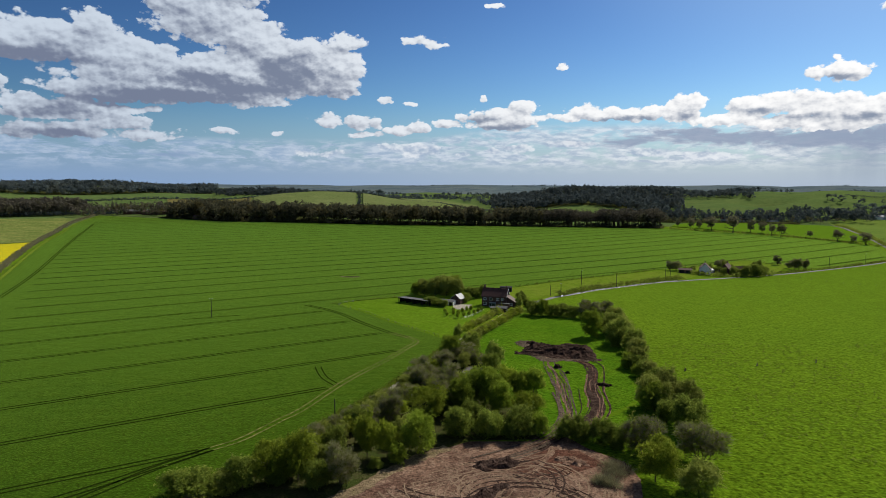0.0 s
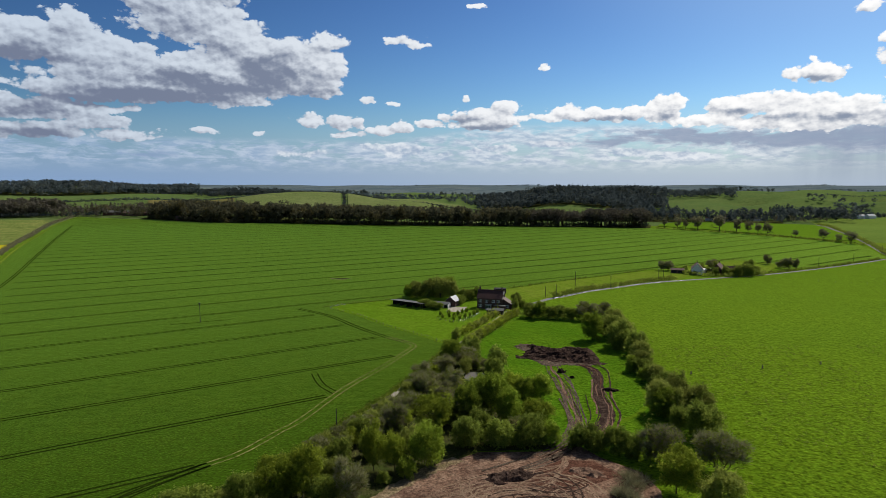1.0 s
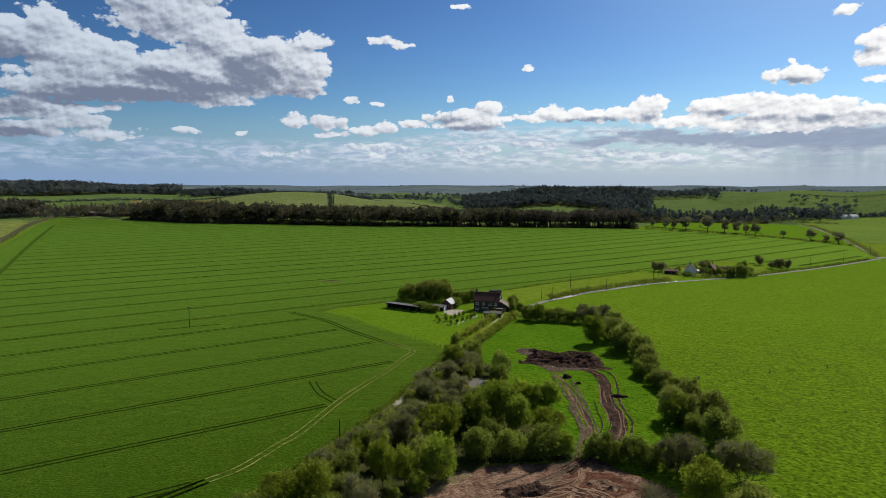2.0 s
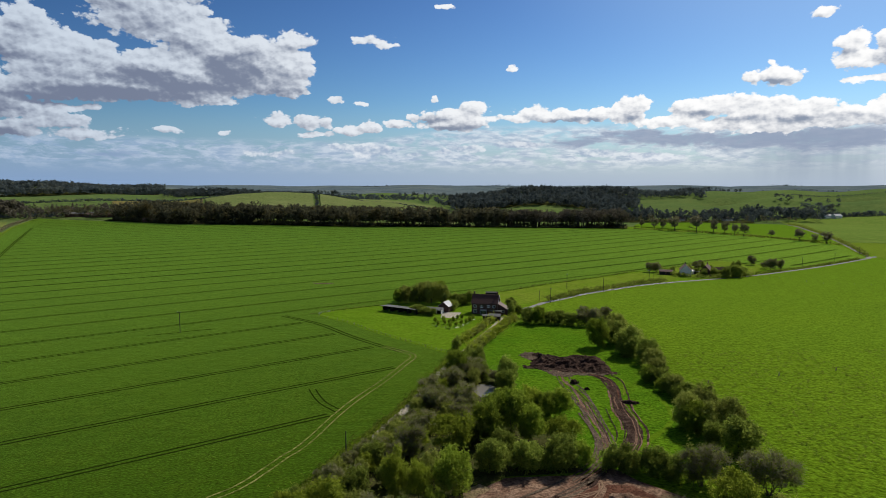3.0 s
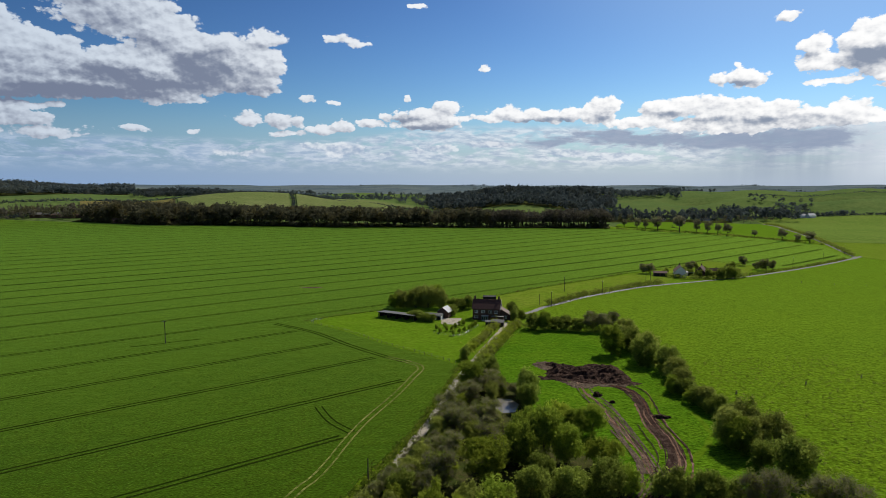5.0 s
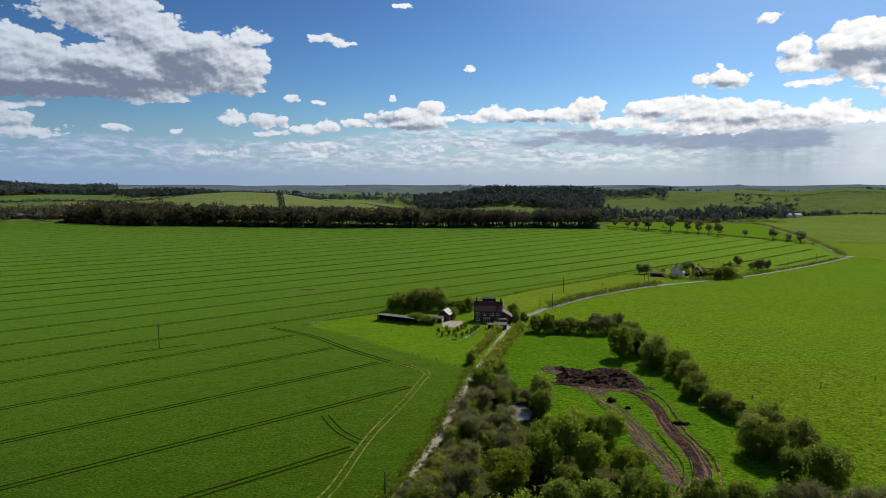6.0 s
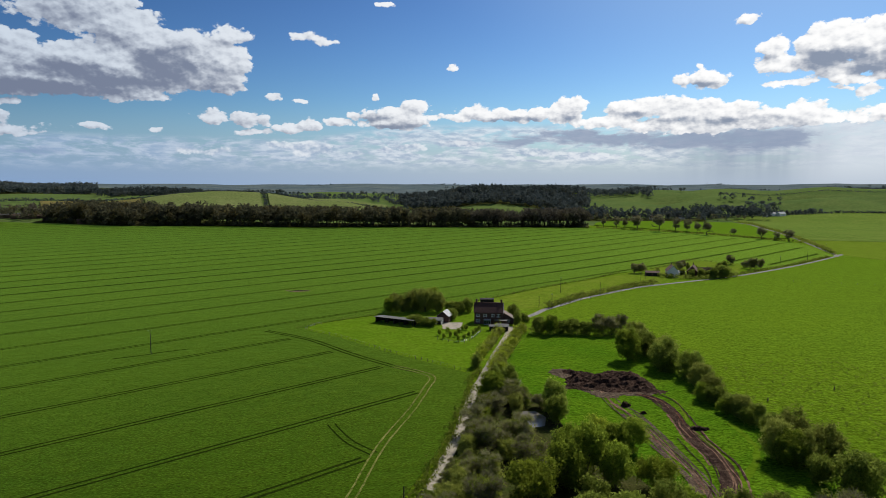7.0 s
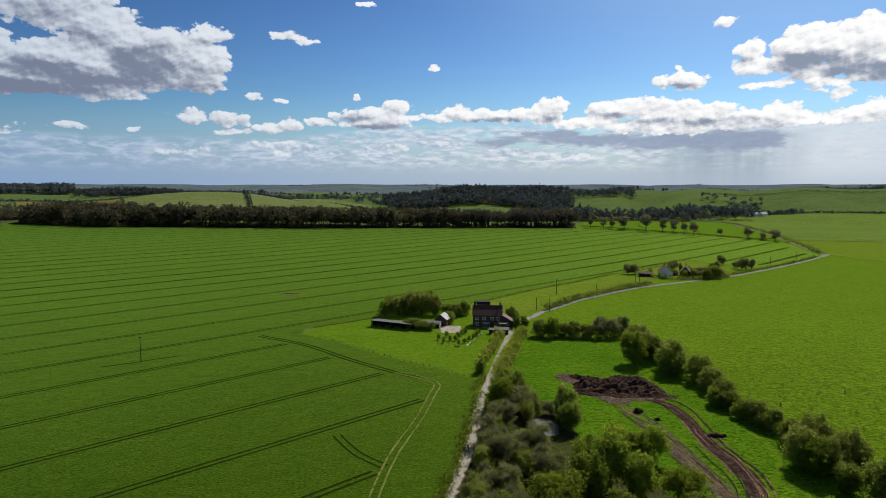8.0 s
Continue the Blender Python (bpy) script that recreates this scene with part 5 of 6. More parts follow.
def spots_polar(rng, az0, az1, r0, r1, gap):
    out = []
    n = int((az1 - az0) * 0.01745 * (r0 + r1) / 2 * (r1 - r0) / gap ** 2)
    for _ in range(n):
        out.append(polar(rng.uniform(az0, az1), rng.uniform(r0, r1)))
    return out


def spots_along(rng, points, depth, gap, back=1.0):
    """Spots in a belt behind a line, at most depth metres from it."""
    out = []
    for (ax, ay), (bx, by) in zip(points, points[1:]):
        l = math.hypot(bx - ax, by - ay)
        nx, ny = -(by - ay) / l * back, (bx - ax) / l * back
        for _ in range(int(l * depth / gap ** 2)):
            u, w = rng.random(), rng.random() * depth
            out.append((ax + (bx - ax) * u + nx * w, ay + (by - ay) * u + ny * w))
    return out


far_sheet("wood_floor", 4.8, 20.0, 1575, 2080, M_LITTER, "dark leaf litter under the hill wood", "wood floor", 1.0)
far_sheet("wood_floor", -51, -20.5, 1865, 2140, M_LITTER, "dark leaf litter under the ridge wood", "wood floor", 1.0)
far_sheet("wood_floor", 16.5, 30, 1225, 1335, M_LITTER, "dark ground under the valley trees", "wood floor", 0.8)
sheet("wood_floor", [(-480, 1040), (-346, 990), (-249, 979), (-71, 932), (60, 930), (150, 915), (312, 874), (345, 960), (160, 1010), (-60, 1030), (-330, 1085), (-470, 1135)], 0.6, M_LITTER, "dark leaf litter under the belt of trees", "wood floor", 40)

R8 = random.Random(8)
EDGE = [(-470, 1040), (-346, 993), (-249, 982), (-71, 935), (60, 933), (150, 918)]
wood("belt_wood", spots_along(R8, EDGE, 90, 9.0), (17, 30), M_LEAF["wood"], "belt of tall trees in early spring leaf behind the field", 21, 280, 0.105, 0.10, 0.6)
wood("belt_wood", spots_along(R8, [(150, 918), (221, 908), (311, 878)], 90, 7.5), (22, 29), M_LEAF["wood_brown"], "belt of tall bare brown trees behind the field", 22, 320, 0.075, 0.15, 0.9)
wood("wood_edge", spots_along(R8, EDGE + [(221, 908), (311, 878)], 10, 4.0), (4, 9), M_LEAF["wood"], "dense scrub along the foot of the wood", 23, 60, 0.24, 0.0)
wood("side_wood", spots_along(R8, [(-800, 960), (-690, 1020), (-622, 1090)], 110, 9), (20, 27), M_LEAF["wood_brown"], "block of bare brown woodland at the field's corner", 24, 240, 0.11, 0.1, 0.6)
wood("ridge_wood", spots_polar(R8, -52, -20, 1850, 2150, 12.5), (15, 22), M_LEAF["wood_hazed"], "long dark wooded ridge in the distance", 25, 56, 0.24, 0.05)
wood("ridge_wood", spots_polar(R8, -20, -12.5, 1720, 2000, 13), (12, 18), M_LEAF["wood_hazed"], "long dark wooded ridge in the distance", 26, 60, 0.23, 0.05)
wood("valley_wood", spots_polar(R8, -14, 6, 1780, 2000, 22) + spots_polar(R8, -14, 8, 2250, 2330, 20), (10, 16), M_LEAF["wood_hazed"], "scattered distant trees and hedges in the valley", 27, 52, 0.24, 0.05)
wood("hill_wood", spots_polar(R8, 4.5, 21.0, 1560, 2100, 12.0), (13, 22), M_LEAF["wood_hazed"], "dark leafless wood over a rounded hill", 28, 60, 0.24, 0.05)
wood("hill_wood", spots_polar(R8, 20, 26.5, 1880, 2060, 14), (12, 20), M_LEAF["wood_hazed"], "dark trees on the brow of the hill", 29, 72, 0.2, 0.1)
wood("valley_wood", spots_polar(R8, 16.5, 22, 1230, 1420, 15) + spots_polar(R8, 22, 30, 1235, 1330, 15) + spots_polar(R8, 29, 35.0, 1290, 1440, 16), (9, 25), M_LEAF["wood_hazed"], "trees round the village in the valley", 30, 90, 0.18, 0.05)
wood("brow_trees", spots_polar(R8, 26.5, 28, 2030, 2070, 24) + spots_polar(R8, 28.7, 29.4, 1990, 2020, 13) + spots_polar(R8, 31.4, 33.6, 1670, 1720, 19) + spots_polar(R8, 33.6, 36, 1500, 1650, 22), (11, 17), M_LEAF["wood_hazed"], "small clumps of trees on the green hill", 31, 120, 0.167, 0.2, 0.5)
wood("brow_wood", spots_polar(R8, 41, 52, 2150, 2230, 14), (8, 14), M_LEAF["wood_hazed"], "dark line of trees along the hilltop", 32, 80, 0.186, 0.05)
wood("field_hedge", [polar(-7.7 + R8.uniform(-0.15, 0.15), r) for r in range(1180, 1560, 6)] + [polar(a / 12, 1535 + R8.uniform(-6, 6)) for a in range(-235, 60)], (4, 7), M_LEAF["wood_hazed"], "dark field hedge with trees on the far hill", 33, 44, 0.25, 0.0)
wood("field_hedge", [(x + R8.uniform(-2, 2), y + R8.uniform(-3, 3)) for k in range(300) for x, y in [(660 + 1.4 * k, 1128 + 42 * math.sin(k / 60) - 0.10 * k)]], (3, 7), M_LEAF["wood_hazed"], "dark hedge across the far pastures", 34, 60, 0.22, 0.0)
wood("field_hedge", [(800 + 1.0 * k + R8.uniform(-6, 6), 1150 + R8.uniform(-6, 14)) for k in range(0, 120, 2)], (6, 12), M_LEAF["wood_hazed"], "dark overgrown hedge across the far pastures", 39, 80, 0.2, 0.0)
wood("field_hedge", [polar(a / 12, 1235 + R8.uniform(-5, 5)) for a in range(-540, -330)] + [polar(a / 12, 1500 + R8.uniform(-5, 5)) for a in range(-540, -235)], (4, 9), M_LEAF["wood_hazed"], "dark hedge with trees between far fields", 35, 44, 0.25, 0.0)

wood("farm_trees", spots_polar(R8, 17, 33, 1225, 1300, 30), (8, 17), M_LEAF["wood"], "olive spring trees round the village", 40, 120, 0.14, 0.05, 0.4)
wood("farm_trees", spots_polar(R8, -31, -20.5, 1190, 1340, 15), (9, 19), M_LEAF["wood_brown"], "brown leafless copse behind the far farm", 41, 100, 0.15, 0.05, 0.4)
wood("farm_trees", spots_polar(R8, -28.2, -25.0, 1215, 1300, 15) + spots_polar(R8, -26.5, -23.5, 1170, 1230, 13), (12, 20), M_LEAF["wood"], "clump of spring trees round the far farm", 37, 160, 0.11, 0.05, 0.5)
wood("field_hedge", [polar(a / 14, 1930 + R8.uniform(-5, 5) + (a / 14 - 40) * 6) for a in range(460, 740)], (3, 6), M_LEAF["wood_hazed"],
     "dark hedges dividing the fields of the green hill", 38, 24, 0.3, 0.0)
wood("distant_wood", [polar(c + R8.gauss(0, 0.8), r + R8.gauss(0, 25)) for c, r in [(R8.uniform(-45, 52), R8.uniform(2500, 4700)) for _ in range(44)] for _ in range(26)], (6, 11), M_LEAF["wood_hazed"],
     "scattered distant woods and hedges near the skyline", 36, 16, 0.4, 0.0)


# ---- buildings ----
def box(bm, x0, y0, z0, x1, y1, z1):
    v = [bm.verts.new(p) for p in ((x0, y0, z0), (x1, y0, z0), (x1, y1, z0), (x0, y1, z0), (x0, y0, z1), (x1, y0, z1), (x1, y1, z1), (x0, y1, z1))]
    for f in ((3, 2, 1, 0), (4, 5, 6, 7), (0, 1, 5, 4), (1, 2, 6, 5), (2, 3, 7, 6), (3, 0, 4, 7)):
        bm.faces.new([v[i] for i in f])


def boxed(name, dims, mat, parent, label="", bevel=0.0):
    bm = bmesh.new()
    box(bm, *dims)
    if bevel:
        bmesh.ops.bevel(bm, geom=bm.edges[:], offset=bevel, segments=1, affect="EDGES")
    return part(name, bm, mat, parent, label)


def gable_walls(bm, x0, x1, y0, y1, eave, ridge):
    """Solid walls with gables at both ends (ridge along x)."""
    ym = (y0 + y1) / 2
    a = [bm.verts.new((x0, y, z)) for y, z in ((y0, -0.3), (y1, -0.3), (y1, eave), (ym, ridge), (y0, eave))]
    b = [bm.verts.new((x1, v.co.y, v.co.z)) for v in a]
    bm.faces.new(a[::-1]), bm.faces.new(b)
    for i in range(5):
        j = (i + 1) % 5
        bm.faces.new((a[i], a[j], b[j], b[i]))


def gable_roof(bm, x0, x1, y0, y1, eave, ridge, over=0.35, thick=0.16):
    """Two roof slopes with thickness and overhang."""
    ym = (y0 + y1) / 2
    k = (ridge - eave) / (ym - y0)
    for s, ye in ((1, y0 - over), (-1, y1 + over)):
        ze = ridge - k * abs(ym - ye) + 0.06
        P = [(x0 - over, ye, ze), (x1 + over, ye, ze), (x1 + over, ym, ridge + 0.06), (x0 - over, ym, ridge + 0.06)]
        lo = [bm.verts.new(p) for p in P]
        hi = [bm.verts.new((p[0], p[1], p[2] + thick)) for p in P]
        if s < 0:
            lo, hi = lo[::-1], hi[::-1]
        bm.faces.new(lo[::-1]), bm.faces.new(hi)
        for i in range(4):
            j = (i + 1) % 4
            bm.faces.new((lo[i], lo[j], hi[j], hi[i]))


def window(parent, x, y, z, w, h, face=-1):
    """A framed window on a wall that faces -y: frame, sill, glazing bar and panes."""
    bm = bmesh.new()
    t = 0.13
    for d in ((x - w / 2, y - 0.06, z, x - w / 2 + t, y + 0.05, z + h), (x + w / 2 - t, y - 0.06, z, x + w / 2, y + 0.05, z + h),
              (x - w / 2 + t, y - 0.06, z + h - t, x + w / 2 - t, y + 0.05, z + h), (x - w / 2 + t, y - 0.06, z, x + w / 2 - t, y + 0.05, z + t), (x - t / 2, y - 0.05, z + t, x + t / 2, y + 0.04, z + h - t)):
        box(bm, *d)
    f = part("window", bm, M_WHITE, parent, "white framed casement window")
    boxed("sill", (x - w / 2 - 0.08, y - 0.14, z - 0.08, x + w / 2 + 0.08, y + 0.02, z), M_WHITE, f)
    for s in (-1, 1):
        c = x + s * w / 4
        boxed("pane", (c - w / 4 + t / 2, y - 0.03, z + t, c + w / 4 - t / 2, y - 0.01, z + h - t), M_GLASS, f)
    return f


def chimney(parent, x, y, z0, z1, w=0.8, d=0.55):
    bm = bmesh.new()
    box(bm, x - w / 2, y - d / 2, z0, x + w / 2, y + d / 2, z1)
    box(bm, x - w / 2 - 0.06, y - d / 2 - 0.06, z1, x + w / 2 + 0.06, y + d / 2 + 0.06, z1 + 0.12)
    c = part("chimney", bm, M_BRICK, parent)
    for s in (-0.2, 0.2):
        V, F = [], []
        tube(V, F, (x + s, y, z1 + 0.1), (x + s, y, z1 + 0.55), 0.12, 0.10, 8)
        mesh_object("chimney_pot", V, F, M_TILE, False, c)


def farmhouse():
    h = new("farmhouse")
    bm = bmesh.new()
    gable_walls(bm, -6.4, 6.4, -3.9, 3.9, 5.5, 9.1)
    part("wall", bm, M_BRICK, h)
    bm = bmesh.new()
    gable_roof(bm, -6.4, 6.4, -3.9, 3.9, 5.5, 9.1)
    part("roof", bm, M_TILE, h, "steep dark clay tile roof")
    bm = bmesh.new()
    box(bm, -6.7, -0.16, 9.22, 6.7, 0.16, 9.42)
    part("ridge", bm, M_TILE, h)
    chimney(h, -5.7, 0, 8.4, 10.6)
    chimney(h, 5.7, 0, 8.4, 10.4)
    for x in (-4.7, -1.5, 2.0, 4.6):
        window(h, x, -3.92, 3.45, 1.5, 1.2)
    for x in (-4.7, 4.4):
        window(h, x, -3.92, 0.95, 1.7, 1.35)
    boxed("string_course", (-6.42, -3.98, 2.85, 6.42, -3.9, 3.05), M_BRICK, h)
    # glazed porch
    p = boxed("porch", (-1.9, -5.6, -0.2, 1.0, -3.9, 2.35), M_DOOR, h, "pale blue-grey glazed porch")
    bm = bmesh.new()
    box(bm, -2.1, -5.8, 2.35, 1.2, -3.9, 2.5)
    part("porch_roof", bm, M_SLATE, p)
    for x in (-1.4, -0.45, 0.5):
        boxed("pane", (x - 0.38, -5.63, 0.4, x + 0.38, -5.6, 2.1), M_GLASS, p)
    # lower wing with a catslide roof at the sunny end
    bm = bmesh.new()
    for y0, y1 in ((-2.6, 3.6),):
        a = [bm.verts.new((x, y0, z)) for x, z in ((6.4, -0.3), (11.4, -0.3), (11.4, 2.4), (6.4, 5.3))]
        b = [bm.verts.new((v.co.x, y1, v.co.z)) for v in a]
        bm.faces.new(a), bm.faces.new(b[::-1])
        for k in range(4):
            bm.faces.new((a[k], b[k], b[(k + 1) % 4], a[(k + 1) % 4]))
    part("wing_wall", bm, M_BRICK, h)
    bm = bmesh.new()
    lo = [bm.verts.new(c) for c in ((6.42, -2.9, 5.4), (11.8, -2.9, 2.28), (11.8, 3.9, 2.28), (6.42, 3.9, 5.4))]
    hi = [bm.verts.new((v.co.x, v.co.y, v.co.z + 0.16)) for v in lo]
    bm.faces.new(lo[::-1]), bm.faces.new(hi)
    for k in range(4):
        bm.faces.new((lo[k], lo[(k + 1) % 4], hi[(k + 1) % 4], hi[k]))
    part("wing_roof", bm, M_WING, h, "worn brown tile roof sloping down over the wing")
    for s in (-1, 1):     # pale barge boards up the sunny gable
        bm = bmesh.new()
        c = [bm.verts.new((x, s * y, z)) for x in (6.76, 6.84) for y, z in ((4.3, 5.05), (4.3, 5.35), (0.0, 9.34), (0.0, 9.04))]
        for f in ((0, 1, 2, 3), (7, 6, 5, 4), (0, 4, 5, 1), (1, 5, 6, 2), (2, 6, 7, 3), (3, 7, 4, 0)):
            bm.faces.new([c[k] for k in f])
        bmesh.ops.recalc_face_normals(bm, faces=bm.faces[:])
        part("bargeboard", bm, M_WHITE, h, "white painted bargeboard")
    window(h, 9.0, -2.62, 0.95, 1.4, 1.2)
    # flat-roofed lean-to in front
    boxed("lean_to", (3.0, -6.6, -0.2, 8.4, -3.95, 2.3), M_BRICK, h)
    boxed("lean_to_roof", (2.8, -6.9, 2.3, 8.6, -3.95, 2.46), M_TIN, h, "flat grey felt roof")
    h.matrix_world = pose(29.0, 319.2, float(height(29, 319)), 0, 0, -17)
    return tagged(h, "two-storey dark brick farmhouse with a steep tile roof", "house")


farmhouse()


def shed(name, w, d, eave, ridge, x, y, turn, wall, roof, label, category, posts=0, over=0.3):
    s = new(name)
    bm = bmesh.new()
    gable_walls(bm, -w / 2, w / 2, -d / 2, d / 2, eave, ridge)
    part("wall", bm, wall, s)
    bm = bmesh.new()
    gable_roof(bm, -w / 2, w / 2, -d / 2, d / 2, eave, ridge, over, 0.1)
    part("roof", bm, roof, s)
    for i in range(posts):
        px = -w / 2 + w * (i + 0.5) / posts
        boxed("doorway", (px - w / posts * 0.38, -d / 2 - 0.05, 0, px + w / posts * 0.38, -d / 2 + 0.02, eave - 0.35), M_TAR, s)
    s.matrix_world = pose(x, y, float(height(x, y)), 0, 0, turn)
    return tagged(s, label, category)


def field_shed(x, y, turn, w=20.0, d=6.0):
    """A long shelter, open to the front: back and end walls, posts, a beam and a sheet roof in overlapping strips."""
    s = new("field_shed")
    boxed("back_wall", (-w / 2, d / 2 - 0.12, -0.2, w / 2, d / 2, 2.2), M_TAR, s)
    for k in (-1, 1):
        boxed("end_wall", (k * w / 2 - 0.06, -d / 2 + 1.2, -0.2, k * w / 2 + 0.06, d / 2 - 0.12, 2.4), M_TAR, s)
    for k in range(7):
        px = -w / 2 + 0.2 + k * (w - 0.4) / 6
        boxed("post", (px - 0.09, -d / 2, -0.2, px + 0.09, -d / 2 + 0.18, 2.55), M_POLE, s)
    boxed("beam", (-w / 2 - 0.1, -d / 2 - 0.02, 2.55, w / 2 + 0.1, -d / 2 + 0.16, 2.75), M_POLE, s)
    for k in range(3):
        px = -w / 2 + w * (k + 1) / 4
        boxed("partition", (px - 0.05, -d / 2 + 0.6, -0.2, px + 0.05, d / 2 - 0.12, 2.3), M_TAR, s)
    for k in range(10):
        bm = bmesh.new()
        x0, x1 = -w / 2 - 0.4 + k * (w + 0.8) / 10, -w / 2 - 0.4 + (k + 1) * (w + 0.8) / 10 + 0.06
        up = 0.02 * (k % 2)
        c = [bm.verts.new((a, b, z + up)) for a in (x0, x1) for b, z in ((-d / 2 - 0.6, 2.86), (d / 2 + 0.4, 2.26), (d / 2 + 0.4, 2.31), (-d / 2 - 0.6, 2.91))]
        for f in ((0, 1, 2, 3), (7, 6, 5, 4), (0, 4, 5, 1), (1, 5, 6, 2), (2, 6, 7, 3), (3, 7, 4, 0)):
            bm.faces.new([c[q] for q in f])
        bmesh.ops.recalc_face_normals(bm, faces=bm.faces[:])
        part("roof_sheet", bm, M_TIN, s)
    s.matrix_world = pose(x, y, float(height(x, y)), 0, 0, turn)
    return tagged(s, "long low black open-fronted field shelter with grey sheet roof", "shed")


field_shed(-13.0, 324.5, -36)
shed("outhouse", 6.0, 5.6, 2.9, 5.0, 9.5, 325.5, 62, M_BRICK, M_SLATE, "small brick outhouse with a pale slate roof", "outbuilding", 0)
shed("outhouse", 8.0, 4.2, 2.1, 2.8, 3.8, 321.5, -22, M_WHITE, M_TIN, "low white-walled outhouse with a grey roof", "outbuilding", 3)
shed("garden_shed", 5.0, 3.6, 2.1, 2.9, 31.0, 302.5, -17, M_TAR, M_TIN, "small dark garden shed with a grey roof", "shed", 1)
shed("garden_shed", 3.0, 2.6, 2.0, 2.5, 27.0, 303.5, -17, M_TAR, M_TIN, "small dark garden shed with a grey roof", "shed", 1)
shed("field_shelter", 7.0, 4.5, 2.6, 3.0, 39.0, 364.0, -10, M_TAR, M_TAR, "black field shelter standing behind the farmhouse", "shed", 2, 0.1)
sheet("yard", [(5.7, 309), (7.5, 322), (17, 320.5), (13.5, 307)], 0.14, M_GRAVEL, "pale gravel yard before the outhouse", "yard", 20)


def cottage(x, y, turn, w, d, eave, ridge, roof, wall, label):
    c = new("cottage")
    bm = bmesh.new()
    gable_walls(bm, -w / 2, w / 2, -d / 2, d / 2, eave, ridge)
    part("wall", bm, wall, c)
    bm = bmesh.new()
    gable_roof(bm, -w / 2, w / 2, -d / 2, d / 2, eave, ridge)
    part("roof", bm, roof, c)
    chimney(c, w * 0.3, 0, ridge - 0.6, ridge + 1.2)
    for k in (-0.28, 0.22):
        window(c, w * k, -d / 2 - 0.02, 1.0, 1.3, 1.2)
    c.matrix_world = pose(x, y, float(height(x, y)), 0, 0, turn)
    return tagged(c, label, "house")


cottage(190.0, 441.0, 68, 10, 7.4, 4.2, 7.8, M_TILE, M_WHITE, "white-walled cottage with a dark tile roof")
cottage(204.5, 439, 55, 12, 7, 3.8, 7.6, M_TILE, M_BRICK, "brick cottage with a dark tile roof among trees")
shed("outhouse", 9, 5, 2.4, 3.4, 178.0, 446, -25, M_BRICK, M_TILE, "low dark outhouse with a pale roof", "outbuilding", 2)
shed("outhouse", 6, 4, 2.2, 3.2, 199, 446, 20, M_WHITE, M_SLATE, "low white outhouse behind the cottages", "outbuilding", 1)
shed("outhouse", 14, 6.5, 3.0, 5.6, 214, 441, -28, M_TAR, M_TILE, "long dark boarded outhouse with a tile roof", "outbuilding", 2)
sheet("cottage_garden", [(186, 440), (182, 468), (215, 490), (255, 519), (267, 500), (279, 486), (244, 446), (232, 438), (210, 430)], 0.3, M_ROUGH, "pale lawn behind the cottages", "garden", 20)

# far farm at the field's corner, and roofs in the valley
for i, (x, y, turn, w, d, e, r, roof) in enumerate([(-545, 1120, 15, 60, 16, 5, 8, M_TIN), (-500, 1105, 12, 70, 14, 4, 6.5, M_ROOF_FAR), (-405, 1022, 20, 14, 8, 4, 7, M_ROOF_FAR)]):
    shed("barn", w, d, e, r, x, y, turn, M_BRICK, roof, "long far-off farm building at the field's corner", "barn", 0, 0.5)
for az, r, turn, w in ((19.0, 1280, 10, 14), (24.5, 1290, -20, 16), (26.0, 1285, 15, 20), (28.0, 1295, 5, 18), (35.0, 1390, 8, 26), (35.8, 1400, 20, 20)):
    x, y = polar(az, r)
    shed("village_house", w, 9, 5, 8.5, x, y, turn, M_WHITE, M_SLATE if az > 34 else M_ROOF_FAR, "distant pale-walled house in the valley", "house")


# ---- fences and poles ----
def fence(points, gap, label, rails=2, tall=1.15):
    f = new("fence")
    L = smooth_line(points, gap)
    base = bmesh.new()
    bmesh.ops.create_cone(base, cap_ends=True, segments=6, radius1=0.09, radius2=0.075, depth=tall + 0.3)
    bmesh.ops.translate(base, verts=base.verts[:], vec=(0, 0, (tall + 0.3) / 2 - 0.3))
    first = part("post", base, M_POST, f)
    for i, p in enumerate(L):
        ob = first if i == 0 else new("post", first.data)
        ob.parent = f
        ob.matrix_basis = pose(p.x, p.y, float(height(p.x, p.y)), math.sin(i * 5.1) * 2.5, math.cos(i * 3.7) * 2.5, i * 40)
    for k in range(rails):
        V, F = [], []
        z = tall * (0.5 + 0.42 * k)
        for p, q in zip(L, L[1:]):
            tube(V, F, (p.x, p.y, float(height(p.x, p.y)) + z), (q.x, q.y, float(height(q.x, q.y)) + z), 0.012, 0.012, 3)
        mesh_object("wire", V, F, M_IRON, False, f)
    return tagged(f, label, "fence")


fence([(3.6, 245.6), (-6.4, 258.4), (-22, 277.6), (-38, 301.6), (-53.6, 318.6), (-47, 327.6)], 3.0, "post and wire fence round the grass paddock")
fence([(0.5, 291), (8, 284.5), (13, 287), (22, 303)], 2.2, "post and wire fence round the young orchard")
fence([(66, 341.5), (95, 365.5), (122, 383.5), (143, 396.5), (165, 405.5)], 5.0, "post and wire fence beside the lane")
fence([(262, 397), (250, 412), (246, 430)], 9.0, "line of fence posts across the pasture", 0)
fence([(262, 397), (296, 383), (340, 366)], 9.0, "line of fence posts across the pasture", 0)


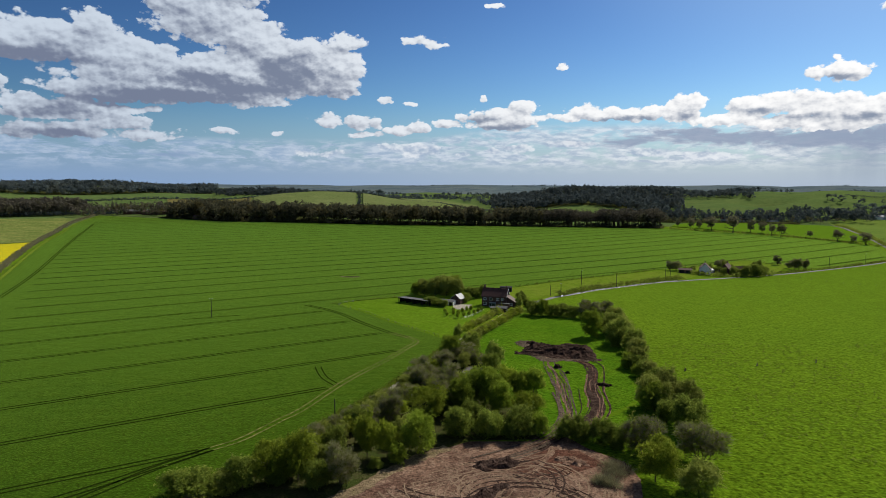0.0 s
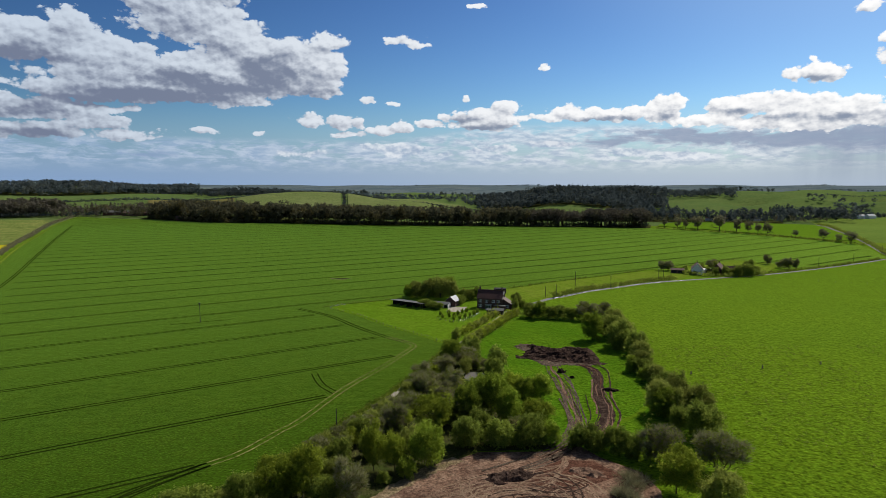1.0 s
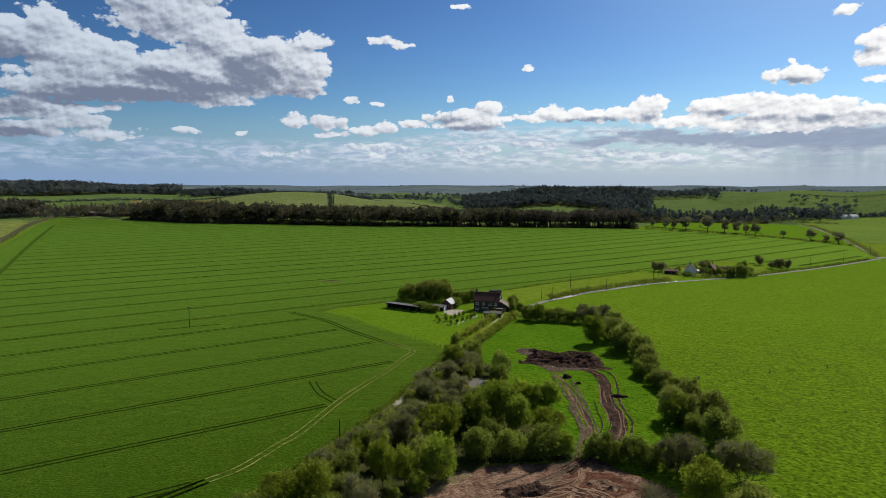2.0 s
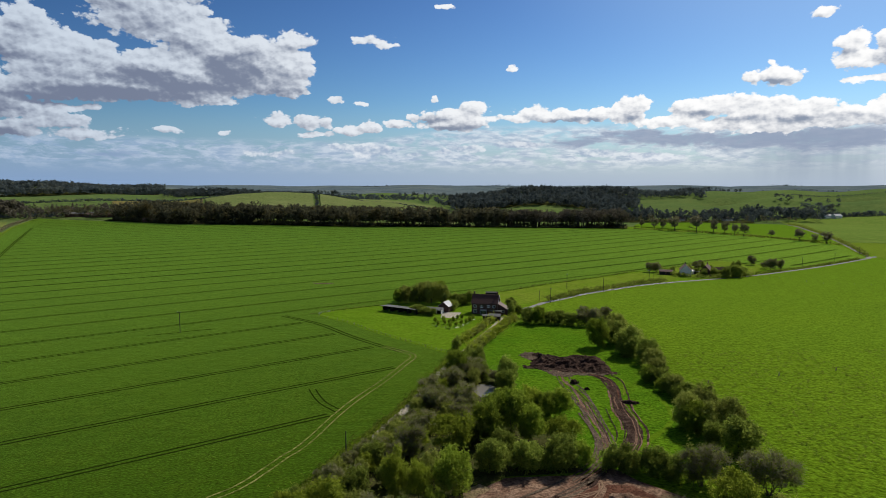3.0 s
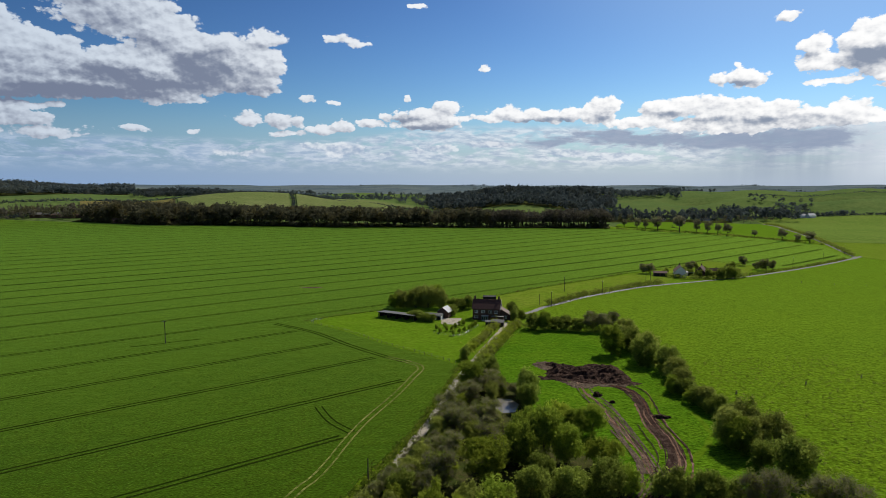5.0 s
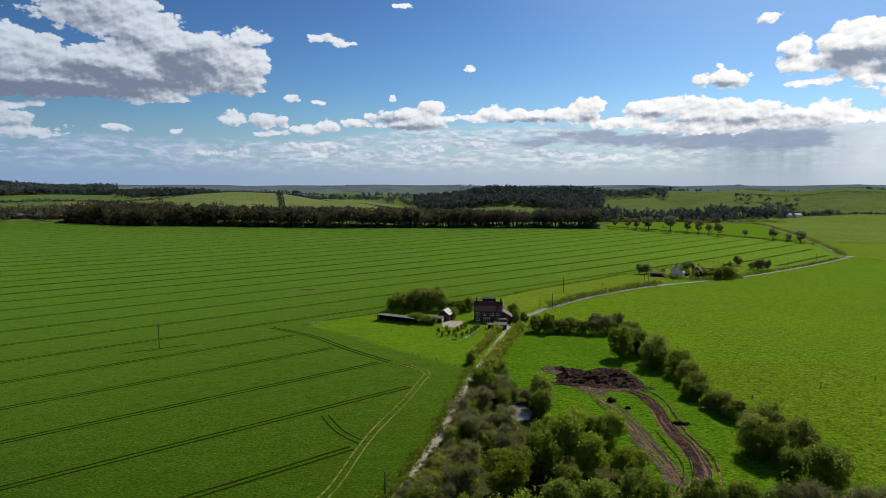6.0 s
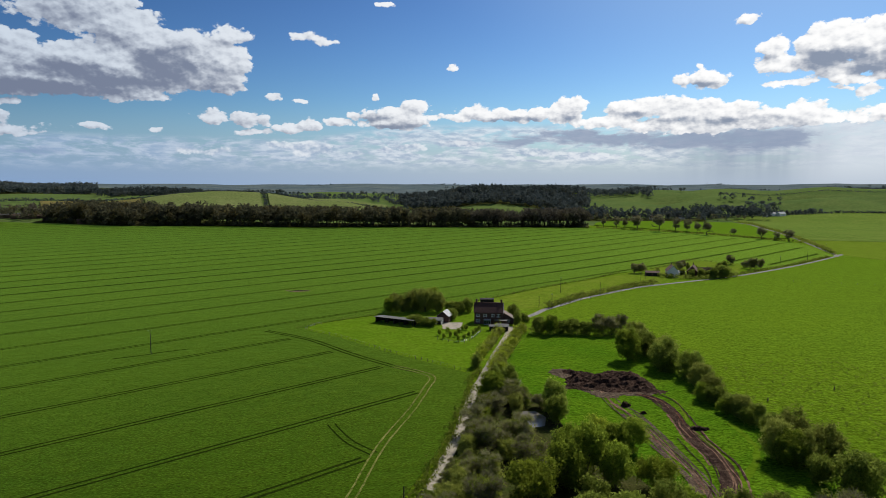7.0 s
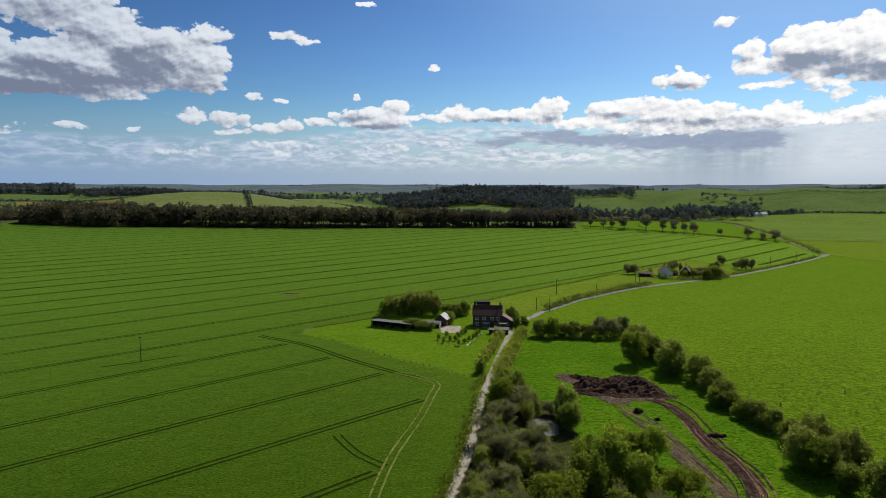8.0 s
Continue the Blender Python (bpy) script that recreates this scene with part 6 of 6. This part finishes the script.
def utility_pole(x, y, tall, turn, arm=True):
    u = new("utility_pole")
    V, F = [], []
    tube(V, F, (0, 0, -0.5), (0, 0, tall), 0.17, 0.11, 10)
    mesh_object("shaft", V, F, M_POLE, True, u)
    if arm:
        boxed("crossarm", (-0.75, -0.06, tall - 0.25, 0.75, 0.06, tall - 0.1), M_POLE, u)
        for s in (-0.65, 0.0, 0.65):
            V, F = [], []
            tube(V, F, (s, 0, tall - 0.1), (s, 0, tall + 0.15), 0.06, 0.04, 6)
            mesh_object("insulator", V, F, M_WHITE, False, u)
    u.matrix_world = pose(x, y, float(height(x, y)), 0, 0, turn)
    return tagged(u, "tall grey wooden utility pole", "pole", "utility poles")


for x, y, tall, turn in [(-108.2, 286.3, 9.3, 20), (89.6, 389, 9.0, 35), (63, 349, 6.0, 40), (68.0, 343.5, 8.0, 40), (108.3, 376, 8.0, 40), (150.0, 408.5, 8.0, 30), (154.2, 411, 8.0, 30), (300, 474, 8, 35), (345, 499, 8, 35), (405, 548, 8.5, 60), (-27.3, 158.5, 5.5, 0)]:
    utility_pole(x, y, tall, turn, tall > 7)


def lone_post(x, y, tall):
    p = new("marker_post")
    boxed("shaft", (-0.12, -0.12, -0.3, 0.12, 0.12, tall), M_POST, p, "", 0.02)
    boxed("guard", (-0.5, -0.06, 0.1, 0.5, 0.06, 0.35), M_POST, p)
    p.matrix_world = pose(x, y, float(height(x, y)), 3, 4, 30)
    return tagged(p, "weathered timber post standing alone in the pasture", "post")


for x, y in ((134.5, 213.2), (111.4, 209), (84, 203)):
    lone_post(x, y, 1.1)

def brushwood(x, y, R, tall, seed):
    """A low pile of cut dead branches."""
    rng = np.random.default_rng(seed)
    v, f = twigs(rng, [(rng.normal() * R * 0.4, rng.normal() * R * 0.4, tall * 0.2, R * 0.6, R * 0.6, tall * 0.7) for _ in range(9)], 1500, 1.4, 0.04)
    ob = mesh_object("brushwood", v, f, M_LEAF["bare"])
    ob.matrix_world = pose(x, y, float(height(x, y)) + 0.1)
    return tagged(ob, "low pile of grey dead branches on bare soil", "brushwood")


brushwood(39.5, 127.0, 3.6, 1.6, 51)
brushwood(36.0, 122.0, 2.6, 1.1, 52)


def parked_car(x, y, turn, paint, label):
    c = new("car")
    bm = bmesh.new()
    box(bm, -2.1, -0.86, 0.35, 2.1, 0.86, 0.95)
    bmesh.ops.bevel(bm, geom=bm.edges[:], offset=0.14, segments=2, affect="EDGES")
    part("body", bm, paint, c)
    bm = bmesh.new()
    box(bm, -1.3, -0.74, 0.9, 0.9, 0.74, 1.48)
    for v in bm.verts:
        if v.co.z > 1.2:
            v.co.x *= 0.72
    bmesh.ops.bevel(bm, geom=bm.edges[:], offset=0.08, segments=1, affect="EDGES")
    part("cabin", bm, M_GLASS, c)
    for wx in (-1.3, 1.3):
        for wy in (-0.82, 0.82):
            V, F = [], []
            tube(V, F, (wx, wy - 0.1, 0.33), (wx, wy + 0.1, 0.33), 0.33, 0.33, 10)
            mesh_object("wheel", V, F, M_TAR, False, c)
    c.matrix_world = pose(x, y, float(height(x, y)) + 0.02, 0, 0, turn)
    return tagged(c, label, "car", "parked cars")


parked_car(-598, 1118, 20, M_WHITE, "white car parked at the far field corner")
parked_car(-604, 1130, 60, M_WHITE, "white car parked at the far field corner")
parked_car(-590, 1124, 10, M_IRON, "silver car parked at the far field corner")

# pond in the thicket
sheet("pond", [(9.7, 207.5), (14.5, 206), (16, 201.5), (13.6, 195.5), (9.5, 195), (8, 200.7)], 0.16, M_WATER, "small dark pond among bushes", "pond", 20)

HEDGE_X = lambda y: 78 if y > 150 else 74
tufts("pasture_tufts", 6500, (70, 210), (105, 240), lambda x, y: x > HEDGE_X(y) + 2, M_LEAF["verge"], "scattered rank grass tufts in the pasture", 41, 0.13)
set_out_plants()
